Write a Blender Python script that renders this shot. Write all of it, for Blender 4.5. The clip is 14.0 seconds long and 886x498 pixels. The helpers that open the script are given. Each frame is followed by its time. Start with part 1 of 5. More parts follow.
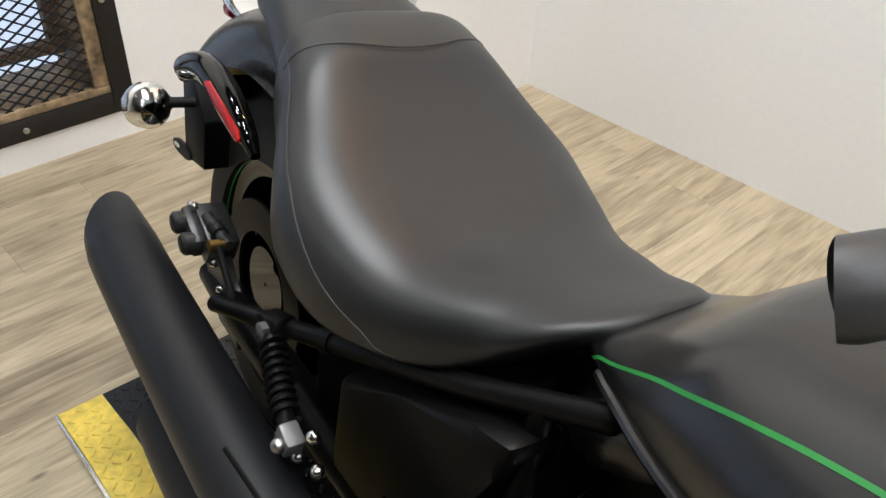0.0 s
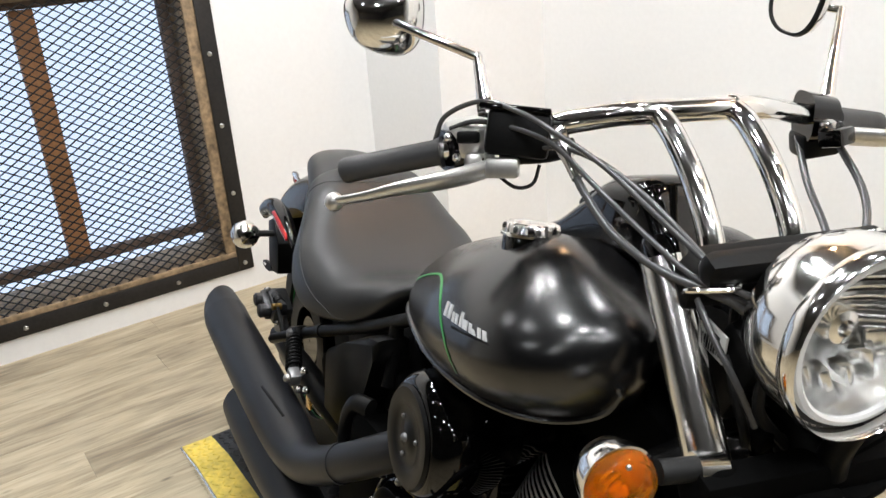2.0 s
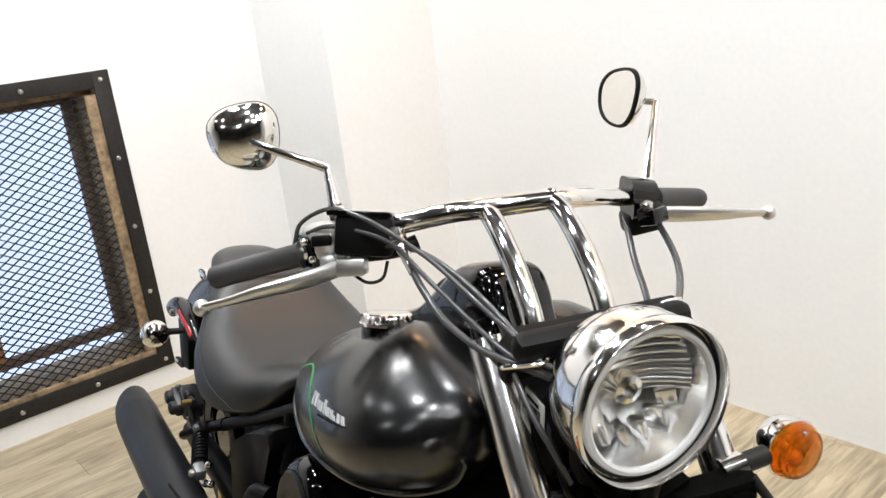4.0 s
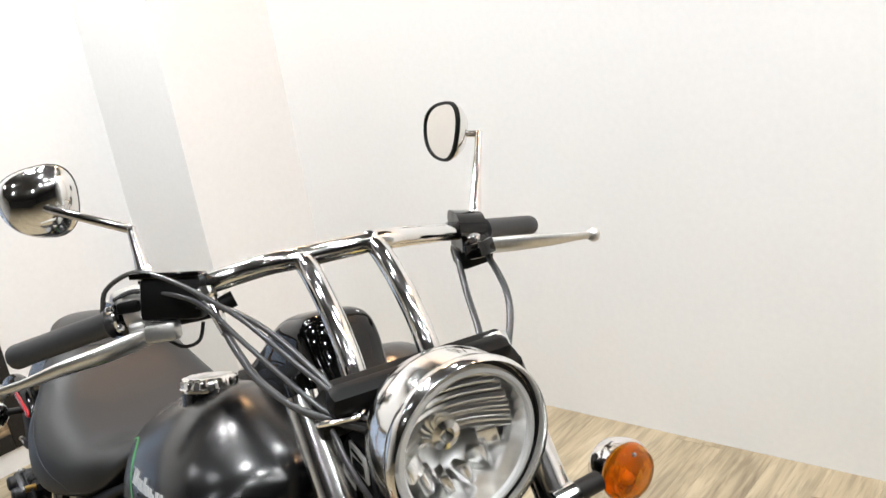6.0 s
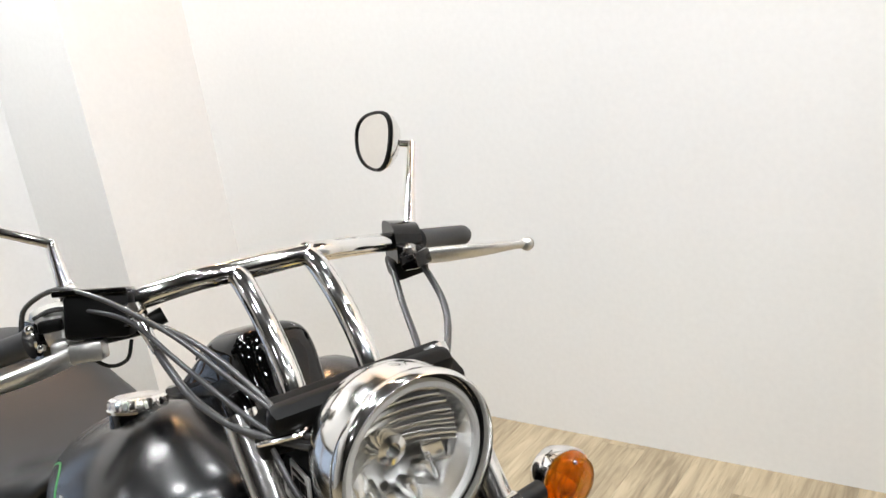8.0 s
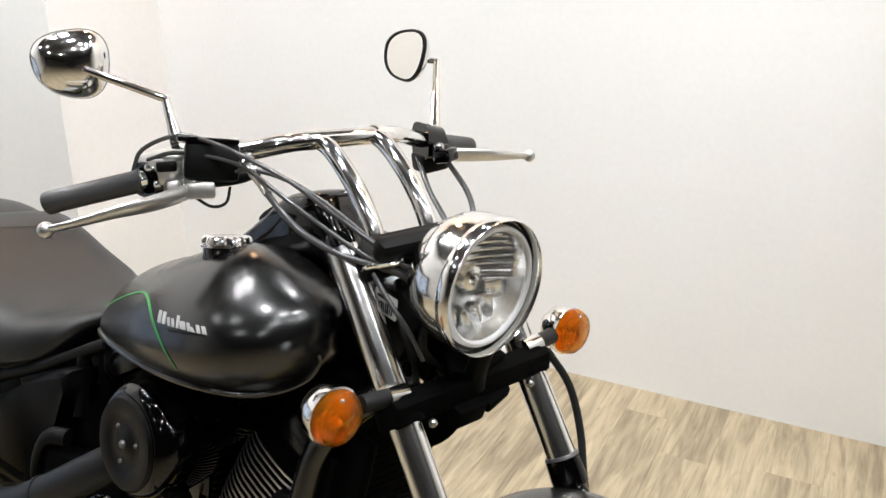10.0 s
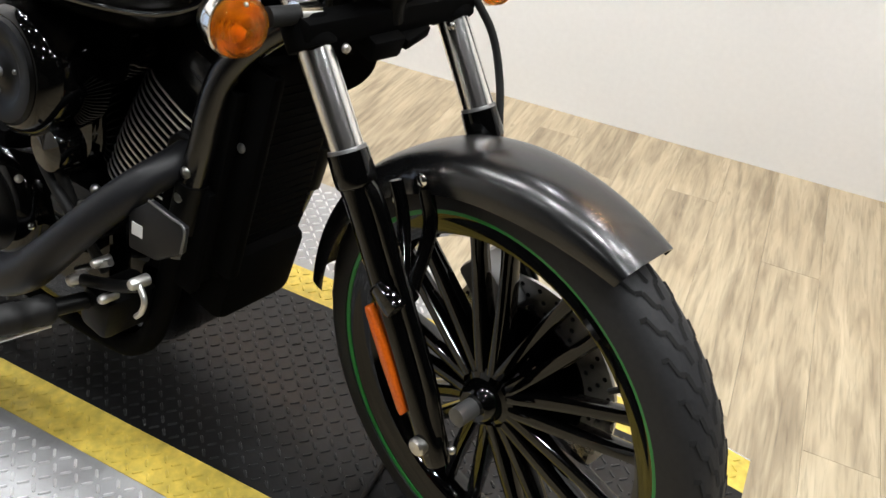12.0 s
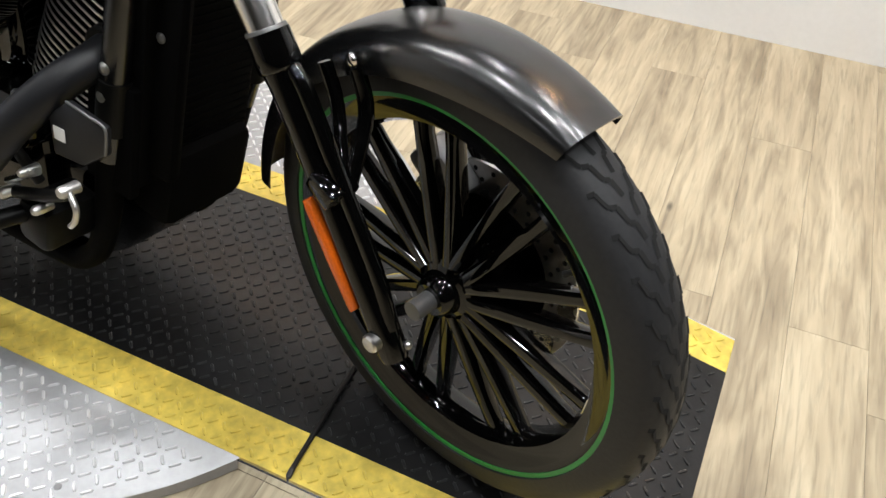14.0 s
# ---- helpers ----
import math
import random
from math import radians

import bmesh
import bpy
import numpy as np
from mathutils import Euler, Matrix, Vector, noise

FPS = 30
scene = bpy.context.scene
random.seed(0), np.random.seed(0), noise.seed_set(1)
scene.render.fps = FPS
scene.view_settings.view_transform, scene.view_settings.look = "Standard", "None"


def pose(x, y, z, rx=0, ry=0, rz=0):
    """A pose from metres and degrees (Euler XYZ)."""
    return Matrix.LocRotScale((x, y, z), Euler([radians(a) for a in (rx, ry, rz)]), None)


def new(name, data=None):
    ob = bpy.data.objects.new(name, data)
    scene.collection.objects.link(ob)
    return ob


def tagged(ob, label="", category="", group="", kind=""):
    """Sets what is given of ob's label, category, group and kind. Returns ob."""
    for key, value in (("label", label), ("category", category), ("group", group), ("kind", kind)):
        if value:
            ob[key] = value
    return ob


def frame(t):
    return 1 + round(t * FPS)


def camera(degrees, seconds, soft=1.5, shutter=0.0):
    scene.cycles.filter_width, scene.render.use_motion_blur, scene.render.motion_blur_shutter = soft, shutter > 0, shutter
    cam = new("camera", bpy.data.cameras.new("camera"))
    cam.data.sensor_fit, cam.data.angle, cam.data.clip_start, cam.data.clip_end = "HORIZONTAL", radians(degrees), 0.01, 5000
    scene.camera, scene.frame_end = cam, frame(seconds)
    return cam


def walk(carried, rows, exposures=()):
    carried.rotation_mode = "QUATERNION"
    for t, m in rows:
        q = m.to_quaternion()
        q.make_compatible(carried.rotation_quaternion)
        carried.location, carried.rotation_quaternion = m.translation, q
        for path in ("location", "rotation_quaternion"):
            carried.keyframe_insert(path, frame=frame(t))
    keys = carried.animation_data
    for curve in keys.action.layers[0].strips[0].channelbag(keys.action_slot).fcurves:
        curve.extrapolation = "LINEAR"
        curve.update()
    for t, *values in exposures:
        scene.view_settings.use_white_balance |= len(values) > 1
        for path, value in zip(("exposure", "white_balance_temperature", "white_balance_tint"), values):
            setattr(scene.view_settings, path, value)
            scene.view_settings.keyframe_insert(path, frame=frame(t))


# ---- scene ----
cam = camera(56.6, 14.0)
ROWS = [
    (0, -0.7016, -0.276, 1.1619, 53.054, -1.76, 47),
    (0.5, -0.6597, -0.3308, 1.1923, 58.209, 1.22, 49.818),
    (1, -0.4165, -0.4799, 1.2299, 65.04, 5.593, 48.189),
    (1.5, -0.143, -0.5214, 1.2409, 66.279, 6.426, 50.314),
    (2, 0.0967, -0.5152, 1.2921, 67.969, 3.897, 54.335),
    (4.5, 0.2436, -0.4616, 1.3408, 73.25, 7.868, 47.108),
    (5, 0.2567, -0.4294, 1.3352, 73.295, 8.969, 44.787),
    (5.5, 0.2681, -0.3995, 1.3343, 73.051, 9.327, 42.25),
    (6, 0.2736, -0.3986, 1.3338, 73.609, 9.323, 40.229),
    (6.5, 0.2755, -0.397, 1.3355, 73.496, 8.918, 38.42),
    (7, 0.2633, -0.3911, 1.3336, 73.023, 8.638, 36.607),
    (9.5, 0.2319, -0.6137, 1.3491, 72.316, 3.65, 30.226),
    (10, 0.1823, -0.74, 1.3274, 70.029, 0.074, 27.806),
    (10.5, 0.1706, -0.764, 1.2912, 65.962, -1.511, 27.234),
    (11, 0.1686, -0.7597, 1.2507, 61.76, -2.98, 26.091),
    (11.5, 0.1822, -0.7543, 1.2024, 57.299, -4.086, 24.674),
    (12, 0.1912, -0.7531, 1.1645, 53.59, -5.513, 23.991),
    (12.5, 0.209, -0.7524, 1.1084, 48.376, -6.201, 22.128),
    (13, 0.2184, -0.7589, 1.0728, 46.079, -7.168, 21.185),
    (13.5, 0.2325, -0.7524, 1.0582, 44.919, -6.01, 19.962),
    (14, 0.2517, -0.6882, 1.1154, 46.996, -2.464, 22.409),
]

EXPOSURES = [(0, -0.3), (0.5, -0.2), (1, -0.08), (2, -0.06), (5, -0.08), (7, -0.2), (9.5, -0.15), (10.5, -0.08), (12, -0.02), (14, 0.02)]
walk(cam, [(t, pose(x, y, z, rx, ry, rz)) for t, x, y, z, rx, ry, rz in ROWS],
     exposures=EXPOSURES)

# ---- light ----
world = bpy.data.worlds.new("daylight")
scene.world = world
world.use_nodes = True
wn = world.node_tree.nodes
sky = wn.new("ShaderNodeTexSky")
sky.sky_type = 'NISHITA'
sky.sun_disc = False
sky.sun_elevation, sky.sun_rotation = radians(35), radians(60)
world.node_tree.links.new(sky.outputs[0], wn["Background"].inputs[0])
wn["Background"].inputs[1].default_value = 0.1
scene.view_settings.exposure = 0.0

CEIL = 2.75


def area_lamp(name, x, y, z, sx, sy, power, colour, rot=(0, 0, 0), shape='RECTANGLE'):
    d = bpy.data.lights.new(name, 'AREA')
    d.shape, d.size, d.size_y, d.energy, d.color = shape, sx, sy, power, colour
    o = new(name, d)
    o.matrix_world = pose(x, y, z, *rot)
    return o


# ---- materials ----
def mat(name, colour, rough=0.5, metal=0.0, grain=0.0, scale=40.0, bump=0.0, var=0.15, coat=0.0, spec=0.5, big=4.0):
    """A plain surface with two scales of variation in colour and gloss, and fine relief."""
    m = bpy.data.materials.new(name)
    m.use_nodes = True
    nt = m.node_tree
    b = nt.nodes["Principled BSDF"]
    b.inputs["Roughness"].default_value, b.inputs["Metallic"].default_value = rough, metal
    b.inputs["Coat Weight"].default_value, b.inputs["Coat Roughness"].default_value = coat, 0.05
    b.inputs["Specular IOR Level"].default_value = spec
    co = nt.nodes.new("ShaderNodeTexCoord")
    n1, n2 = nt.nodes.new("ShaderNodeTexNoise"), nt.nodes.new("ShaderNodeTexNoise")
    n1.inputs["Scale"].default_value, n2.inputs["Scale"].default_value = big, scale
    n1.inputs["Detail"].default_value, n2.inputs["Detail"].default_value = 4, 3
    for n in (n1, n2):
        nt.links.new(co.outputs["Object"], n.inputs["Vector"])
    mx = nt.nodes.new("ShaderNodeMath")
    mx.operation = 'ADD'
    nt.links.new(n1.outputs[0], mx.inputs[0])
    nt.links.new(n2.outputs[0], mx.inputs[1])
    rmp = nt.nodes.new("ShaderNodeMapRange")
    rmp.inputs[1].default_value, rmp.inputs[2].default_value = 0.6, 1.4
    rmp.inputs[3].default_value, rmp.inputs[4].default_value = 1 - var, 1 + var
    nt.links.new(mx.outputs[0], rmp.inputs[0])
    mul = nt.nodes.new("ShaderNodeVectorMath")
    mul.operation = 'SCALE'
    mul.inputs[0].default_value = colour
    nt.links.new(rmp.outputs[0], mul.inputs["Scale"])
    nt.links.new(mul.outputs[0], b.inputs["Base Color"])
    rr = nt.nodes.new("ShaderNodeMapRange")
    rr.inputs[1].default_value, rr.inputs[2].default_value = 0.3, 0.7
    rr.inputs[3].default_value, rr.inputs[4].default_value = max(0.02, rough * 0.85), min(1, rough * 1.15)
    nt.links.new(n1.outputs[0], rr.inputs[0])
    nt.links.new(rr.outputs[0], b.inputs["Roughness"])
    if bump:
        bp = nt.nodes.new("ShaderNodeBump")
        bp.inputs["Strength"].default_value, bp.inputs["Distance"].default_value = bump, 0.002
        nt.links.new(n2.outputs[0], bp.inputs["Height"])
        nt.links.new(bp.outputs[0], b.inputs["Normal"])
    return m


GREY = mat("dark_closing_wall", (0.09, 0.088, 0.085), 0.8, var=0.05, big=1.0)
WHITE = mat("white_wall_paint", (0.83, 0.83, 0.825), 0.6, scale=60, bump=0.05, var=0.03, big=1.5)
BEIGE = mat("dark_ceiling_paint", (0.05, 0.05, 0.052), 0.9, var=0.03, big=1.0)
SATIN = mat("satin_black_paint", (0.0035, 0.0035, 0.0038), 0.245, scale=400, bump=0.02, var=0.2, coat=0.0, spec=0.75, big=6)
GLOSS = mat("gloss_black_paint", (0.0012, 0.0012, 0.0012), 0.045, var=0.2, spec=0.42)
MATT = mat("matt_black_plastic", (0.003, 0.003, 0.003), 0.42, scale=300, bump=0.08, var=0.25, spec=0.13)
EXH = mat("matt_black_exhaust", (0.009, 0.0094, 0.011), 0.42, scale=250, bump=0.05, var=0.2, spec=0.30)
VINYL = mat("black_seat_vinyl", (0.0105, 0.0112, 0.0120), 0.40, scale=350, bump=0.09, var=0.12, spec=0.55)
RUBBER = mat("black_rubber", (0.008, 0.008, 0.008), 0.55, scale=150, bump=0.15, var=0.25, spec=0.3)
CHROME = mat("chrome", (0.82, 0.81, 0.79), 0.10, metal=1.0, var=0.04)
HARDCHROME = mat("hard_chrome", (0.84, 0.83, 0.81), 0.19, metal=1.0, var=0.05)
STEEL = mat("brushed_steel", (0.55, 0.54, 0.52), 0.28, metal=1.0, scale=200, var=0.12)
ALU = mat("cast_aluminium", (0.62, 0.61, 0.59), 0.32, metal=0.9, scale=200, bump=0.05, var=0.1)
GREEN = mat("green_stripe_paint", (0.017, 0.225, 0.042), 0.4, var=0.1)
YELLOW = mat("yellow_safety_paint", (0.70, 0.53, 0.095), 0.42, scale=60, bump=0.15, var=0.36, big=9)
PLATE = mat("black_checker_plate", (0.013, 0.013, 0.0135), 0.36, metal=0.3, scale=80, bump=0.25, var=0.35, big=7)
# brighter copy of the turntable's plate, with the treads' glints painted in
DTREAD = mat("glint_bright_tread", (0.78, 0.78, 0.78), 0.32, metal=0.4, scale=60, bump=0.1, var=0.15, big=8)
REFLEX = mat("amber_reflector_plastic", (0.62, 0.11, 0.005), 0.22, scale=300, bump=0.3, var=0.2, spec=0.6)
# paler than the black plate: the lozenges' highlights put into their colour
TREAD = mat("glint_grey_tread", (0.048, 0.048, 0.050), 0.30, metal=0.5, scale=60, bump=0.2, var=0.5, big=7)
DIAMOND = mat("aluminium_checker_plate", (0.37, 0.37, 0.375), 0.42, metal=0.35, scale=90, bump=0.1, var=0.12, big=8)
BLACKP = mat("dull_black_plastic", (0.0020, 0.0020, 0.0020), 0.75, scale=200, bump=0.1, var=0.3, spec=0.035)
WOOD = mat("raw_timber", (0.25, 0.175, 0.10), 0.65, scale=45, bump=0.25, var=0.85, big=12)
CASTIRON = mat("dark_cast_metal", (0.055, 0.055, 0.057), 0.38, metal=0.6, scale=150, bump=0.2, var=0.4)
IRON = mat("black_iron", (0.022, 0.020, 0.019), 0.5, metal=0.5, scale=90, bump=0.2, var=0.35)


def bezel(m, **kw):
    b = m.node_tree.nodes["Principled BSDF"]
    for k, v in kw.items():
        b.inputs[k.replace("_", " ")].default_value = v
    return m


AMBER = bezel(mat("amber_lens", (1.0, 0.38, 0.02), 0.05, scale=150, bump=0.6, var=0.45, spec=0.5), Transmission_Weight=0.92, IOR=1.3)
REDLENS = bezel(mat("red_lens", (0.55, 0.02, 0.02), 0.15, var=0.1), Transmission_Weight=0.3)
TYRE = mat("tyre_rubber", (0.0165, 0.0167, 0.0180), 0.56, scale=150, bump=0.15, var=0.25, spec=0.30)
GRIP = mat("grip_rubber", (0.028, 0.028, 0.029), 0.48, scale=200, bump=0.1, var=0.15, spec=0.5)
GLASS = bezel(mat("clear_lens", (0.98, 0.98, 0.98), 0.02, var=0.01), Transmission_Weight=1.0, IOR=1.2)

LENSRING = bezel(mat("frosted_lens_edge", (0.80, 0.80, 0.79), 0.22, var=0.05), Transmission_Weight=0.35)
LAMP = 19.6
GROUT = mat("plank_joint", (0.20, 0.165, 0.12), 0.8, var=0.2)
STEELDARK = mat("dull_grey_metal", (0.16, 0.16, 0.16), 0.4, metal=0.6, var=0.2)
RUSTY = mat("worn_brown_metal", (0.13, 0.085, 0.06), 0.7, scale=70, bump=0.25, var=0.5, big=10)
TIMBER = mat("reddish_timber", (0.42, 0.20, 0.08), 0.55, scale=70, bump=0.1, var=0.3, big=8)
OUTSIDE = bezel(mat("overcast_daylight", (0.25, 0.28, 0.32), 0.9, var=0.05, big=1.2), Emission_Strength=1.15)
OUTSIDE.node_tree.nodes["Principled BSDF"].inputs["Emission Color"].default_value = (0.66, 0.79, 1.0, 1)

DULL = mat("dull_black_paint", (0.0025, 0.0025, 0.0025), 0.34, var=0.2, spec=0.16)
# near-black for the shade inside tread grooves and disc holes
RECESS_SHADE = mat("painted_recess_shade", (0.0015, 0.0015, 0.0015), 0.95, var=0.1)
PAPER = mat("white_sticker", (0.75, 0.75, 0.74), 0.6, var=0.05)
CABLE = mat("grey_cable_sleeve", (0.045, 0.045, 0.047), 0.24, scale=300, bump=0.05, var=0.2, spec=0.7)
FIN = mat("machined_fin", (0.85, 0.84, 0.83), 0.34, metal=1.0, var=0.1)
EMBLEM = mat("silver_emblem", (0.55, 0.55, 0.55), 0.35, metal=0.3, var=0.05)
BULB = mat("amber_bulb", (1.0, 0.80, 0.25), 0.2, var=0.05)
BRASS = mat("brass", (0.60, 0.38, 0.12), 0.3, metal=1.0, var=0.1)
POLISH = mat("polished_reflector", (0.95, 0.95, 0.94), 0.20, metal=1.0, var=0.03)
MIRROR = mat("mirror_glass", (0.66, 0.64, 0.60), 0.015, metal=1.0, var=0.01)


def plank_material():
    """Wood-look vinyl: long streaks of beige and grey, knots, a tone of its own for each plank."""
    m = bpy.data.materials.new("wood_look_vinyl")
    m.use_nodes = True
    nt = m.node_tree
    b = nt.nodes["Principled BSDF"]
    L, N = nt.links.new, nt.nodes.new
    co, inf = N("ShaderNodeTexCoord"), N("ShaderNodeObjectInfo")
    off = N("ShaderNodeVectorMath")
    off.operation = 'MULTIPLY_ADD'
    off.inputs[1].default_value = (1, 1, 1)
    sc = N("ShaderNodeVectorMath")
    sc.operation = 'SCALE'
    sc.inputs[0].default_value = (37.0, 91.0, 13.0)
    L(inf.outputs["Random"], sc.inputs["Scale"])
    L(co.outputs["Object"], off.inputs[0])
    L(sc.outputs[0], off.inputs[2])

    def streak(sx, sy, detail, dist):
        mp = N("ShaderNodeMapping")
        mp.inputs["Scale"].default_value = (sx, sy, 1)
        n = N("ShaderNodeTexNoise")
        n.inputs["Scale"].default_value, n.inputs["Detail"].default_value = 1.0, detail
        n.inputs["Distortion"].default_value = dist
        L(off.outputs[0], mp.inputs[0])
        L(mp.outputs[0], n.inputs["Vector"])
        return n.outputs[0]
    broad, mid, fine = streak(8, 1.5, 4, 1.4), streak(30, 3.2, 5, 1.6), streak(130, 9, 4, 0.5)
    ramp = N("ShaderNodeValToRGB")
    el = ramp.color_ramp.elements
    el[0].position, el[0].color = 0.26, (0.180, 0.142, 0.095, 1)
    el[1].position, el[1].color = 0.75, (0.605, 0.525, 0.370, 1)
    e = ramp.color_ramp.elements.new(0.50)
    e.color = (0.420, 0.350, 0.236, 1)
    mix = N("ShaderNodeMath")
    mix.operation = 'MULTIPLY_ADD'
    mix.inputs[1].default_value = 0.50
    L(mid, mix.inputs[0])
    h = N("ShaderNodeMath")
    h.operation = 'MULTIPLY'
    h.inputs[1].default_value = 0.50
    L(broad, h.inputs[0])
    L(h.outputs[0], mix.inputs[2])
    tone = N("ShaderNodeMapRange")
    tone.inputs[3].default_value, tone.inputs[4].default_value = -0.045, 0.045
    L(inf.outputs["Random"], tone.inputs[0])
    ad = N("ShaderNodeMath")
    L(mix.outputs[0], ad.inputs[0])
    L(tone.outputs[0], ad.inputs[1])
    L(ad.outputs[0], ramp.inputs[0])
    # fine pores and a few knots
    pores = N("ShaderNodeMapRange")
    pores.inputs[1].default_value, pores.inputs[2].default_value = 0.30, 0.50
    pores.inputs[3].default_value, pores.inputs[4].default_value = 0.78, 1.03
    L(fine, pores.inputs[0])
    vor = N("ShaderNodeTexVoronoi")
    vor.inputs["Scale"].default_value = 1.0
    mp = N("ShaderNodeMapping")
    mp.inputs["Scale"].default_value = (9, 3.4, 1)
    L(off.outputs[0], mp.inputs[0])
    L(mp.outputs[0], vor.inputs["Vector"])
    knot = N("ShaderNodeMapRange")
    knot.inputs[1].default_value, knot.inputs[2].default_value = 0.02, 0.075
    knot.inputs[3].default_value, knot.inputs[4].default_value = 0.35, 1.0
    L(vor.outputs["Distance"], knot.inputs[0])
    k2 = N("ShaderNodeMath")
    k2.operation = 'MULTIPLY'
    L(pores.outputs[0], k2.inputs[0])
    L(knot.outputs[0], k2.inputs[1])
    fin = N("ShaderNodeVectorMath")
    fin.operation = 'SCALE'
    L(ramp.outputs[0], fin.inputs[0])
    L(k2.outputs[0], fin.inputs["Scale"])
    L(fin.outputs[0], b.inputs["Base Color"])
    b.inputs["Roughness"].default_value = 0.42
    bp = N("ShaderNodeBump")
    bp.inputs["Strength"].default_value, bp.inputs["Distance"].default_value = 0.15, 0.001
    L(fine, bp.inputs["Height"])
    L(bp.outputs[0], b.inputs["Normal"])
    return m


PLANK = plank_material()


# ---- mesh helpers ----
def finish(bm, name, material, sharp=38):
    bmesh.ops.recalc_face_normals(bm, faces=bm.faces)
    me = bpy.data.meshes.new(name)
    bm.to_mesh(me)
    bm.free()
    me.polygons.foreach_set("use_smooth", [True] * len(me.polygons))
    me.set_sharp_from_angle(angle=radians(sharp))
    me.materials.append(material)
    return me


def part(name, bm, material, parent, label="", local=None, sharp=38):
    ob = new(name, finish(bm, name, material, sharp))
    ob.parent = parent
    if local is not None:
        ob.matrix_local = local
    if label:
        ob["label"] = label
    return ob


def thing(name, bm, material, label, category, group="", kind="", sharp=38):
    ob = new(name, finish(bm, name, material, sharp))
    return tagged(ob, label, category, group, kind)


def B():
    return bmesh.new()


def V(*a):
    return Vector(a)


def spline(pts, n=6):
    """Catmull-Rom through the points, n steps a span; works on tuples of any length."""
    p = [np.array(a, float) for a in pts]
    p = [2 * p[0] - p[1]] + p + [2 * p[-1] - p[-2]]
    out = []
    for i in range(1, len(p) - 2):
        for k in range(n):
            u = k / n
            a, b, c, d = p[i - 1], p[i], p[i + 1], p[i + 2]
            out.append(0.5 * (2 * b + (c - a) * u + (2 * a - 5 * b + 4 * c - d) * u * u + (3 * b - a - 3 * c + d) * u ** 3))
    return out + [p[-2]]


def loft(bm, rings, cap=True, closed=True):
    vs = [[bm.verts.new(p) for p in r] for r in rings]
    n = len(vs[0])
    for a, b in zip(vs, vs[1:]):
        for i in range(n if closed else n - 1):
            j = (i + 1) % n
            bm.faces.new((a[i], a[j], b[j], b[i]))
    if cap:
        bm.faces.new(vs[0][::-1])
        bm.faces.new(vs[-1])
    return bm


def tube(bm, pts, r, seg=12, n=5, smooth=True, cap=True, squash=1.0):
    """A round bar along the points; r: one radius or one a point."""
    rs = [r] * len(pts) if not isinstance(r, (list, tuple)) else r
    rows = [tuple(p) + (q,) for p, q in zip(pts, rs)]
    s = spline(rows, n) if smooth and len(pts) > 2 else [np.array(a) for a in rows]
    P = [Vector(a[:3]) for a in s]
    R = [float(a[3]) for a in s]
    t0 = (P[1] - P[0]).normalized()
    u = t0.orthogonal().normalized()
    rings = []
    for i, p in enumerate(P):
        t = (P[min(i + 1, len(P) - 1)] - P[max(i - 1, 0)]).normalized()
        u = (u - t * u.dot(t)).normalized()
        w = t.cross(u)
        rings.append([p + R[i] * (math.cos(2 * math.pi * k / seg) * u + squash * math.sin(2 * math.pi * k / seg) * w) for k in range(seg)])
    return loft(bm, rings, cap)


def lathe(bm, prof, centre, axis, seg=32, cap=True, start=0.0, sweep=360.0):
    """Profile of (radius, height) turned about the axis."""
    a = Vector(axis).normalized()
    u = a.orthogonal().normalized()
    w = a.cross(u)
    c = Vector(centre)
    rings = []
    for r, h in prof:
        rings.append([c + a * h + r * (math.cos(2 * math.pi * k / seg) * u + math.sin(2 * math.pi * k / seg) * w) for k in range(seg)])
    return loft(bm, rings, cap)


def block(bm, c, size, bevel=0.003, rot=(0, 0, 0), seg=2, m=None):
    mm = (m if m is not None else Matrix.Identity(4)) @ pose(*c, *rot) @ Matrix.Diagonal((*size, 1))
    r = bmesh.ops.create_cube(bm, size=1.0, matrix=mm)
    if bevel:
        es = list({e for v in r["verts"] for e in v.link_edges})
        bmesh.ops.bevel(bm, geom=es, offset=bevel, segments=seg, affect='EDGES', profile=0.5)
    return bm


def ball(bm, c, r, seg=14, scale=(1, 1, 1), rot=(0, 0, 0)):
    bmesh.ops.create_uvsphere(bm, u_segments=seg, v_segments=max(6, seg // 2 + 1), radius=r, matrix=pose(*c, *rot) @ Matrix.Diagonal((*scale, 1)))
    return bm


def prism(bm, outline, axis, h0, h1, bevel=0.0):
    """A plate: outline of 2D points in the plane across the axis ('x', 'y' or 'z'), from h0 to h1."""
    def put(a, b, h):
        return {'x': (h, a, b), 'y': (a, h, b), 'z': (a, b, h)}[axis]
    lo = [bm.verts.new(put(a, b, h0)) for a, b in outline]
    hi = [bm.verts.new(put(a, b, h1)) for a, b in outline]
    fs = [bm.faces.new(lo[::-1]), bm.faces.new(hi)]
    n = len(lo)
    for i in range(n):
        fs.append(bm.faces.new((lo[i], lo[(i + 1) % n], hi[(i + 1) % n], hi[i])))
    if bevel:
        bmesh.ops.bevel(bm, geom=list({e for f in fs for e in f.edges}), offset=bevel, segments=2, affect='EDGES', profile=0.5)
    return bm


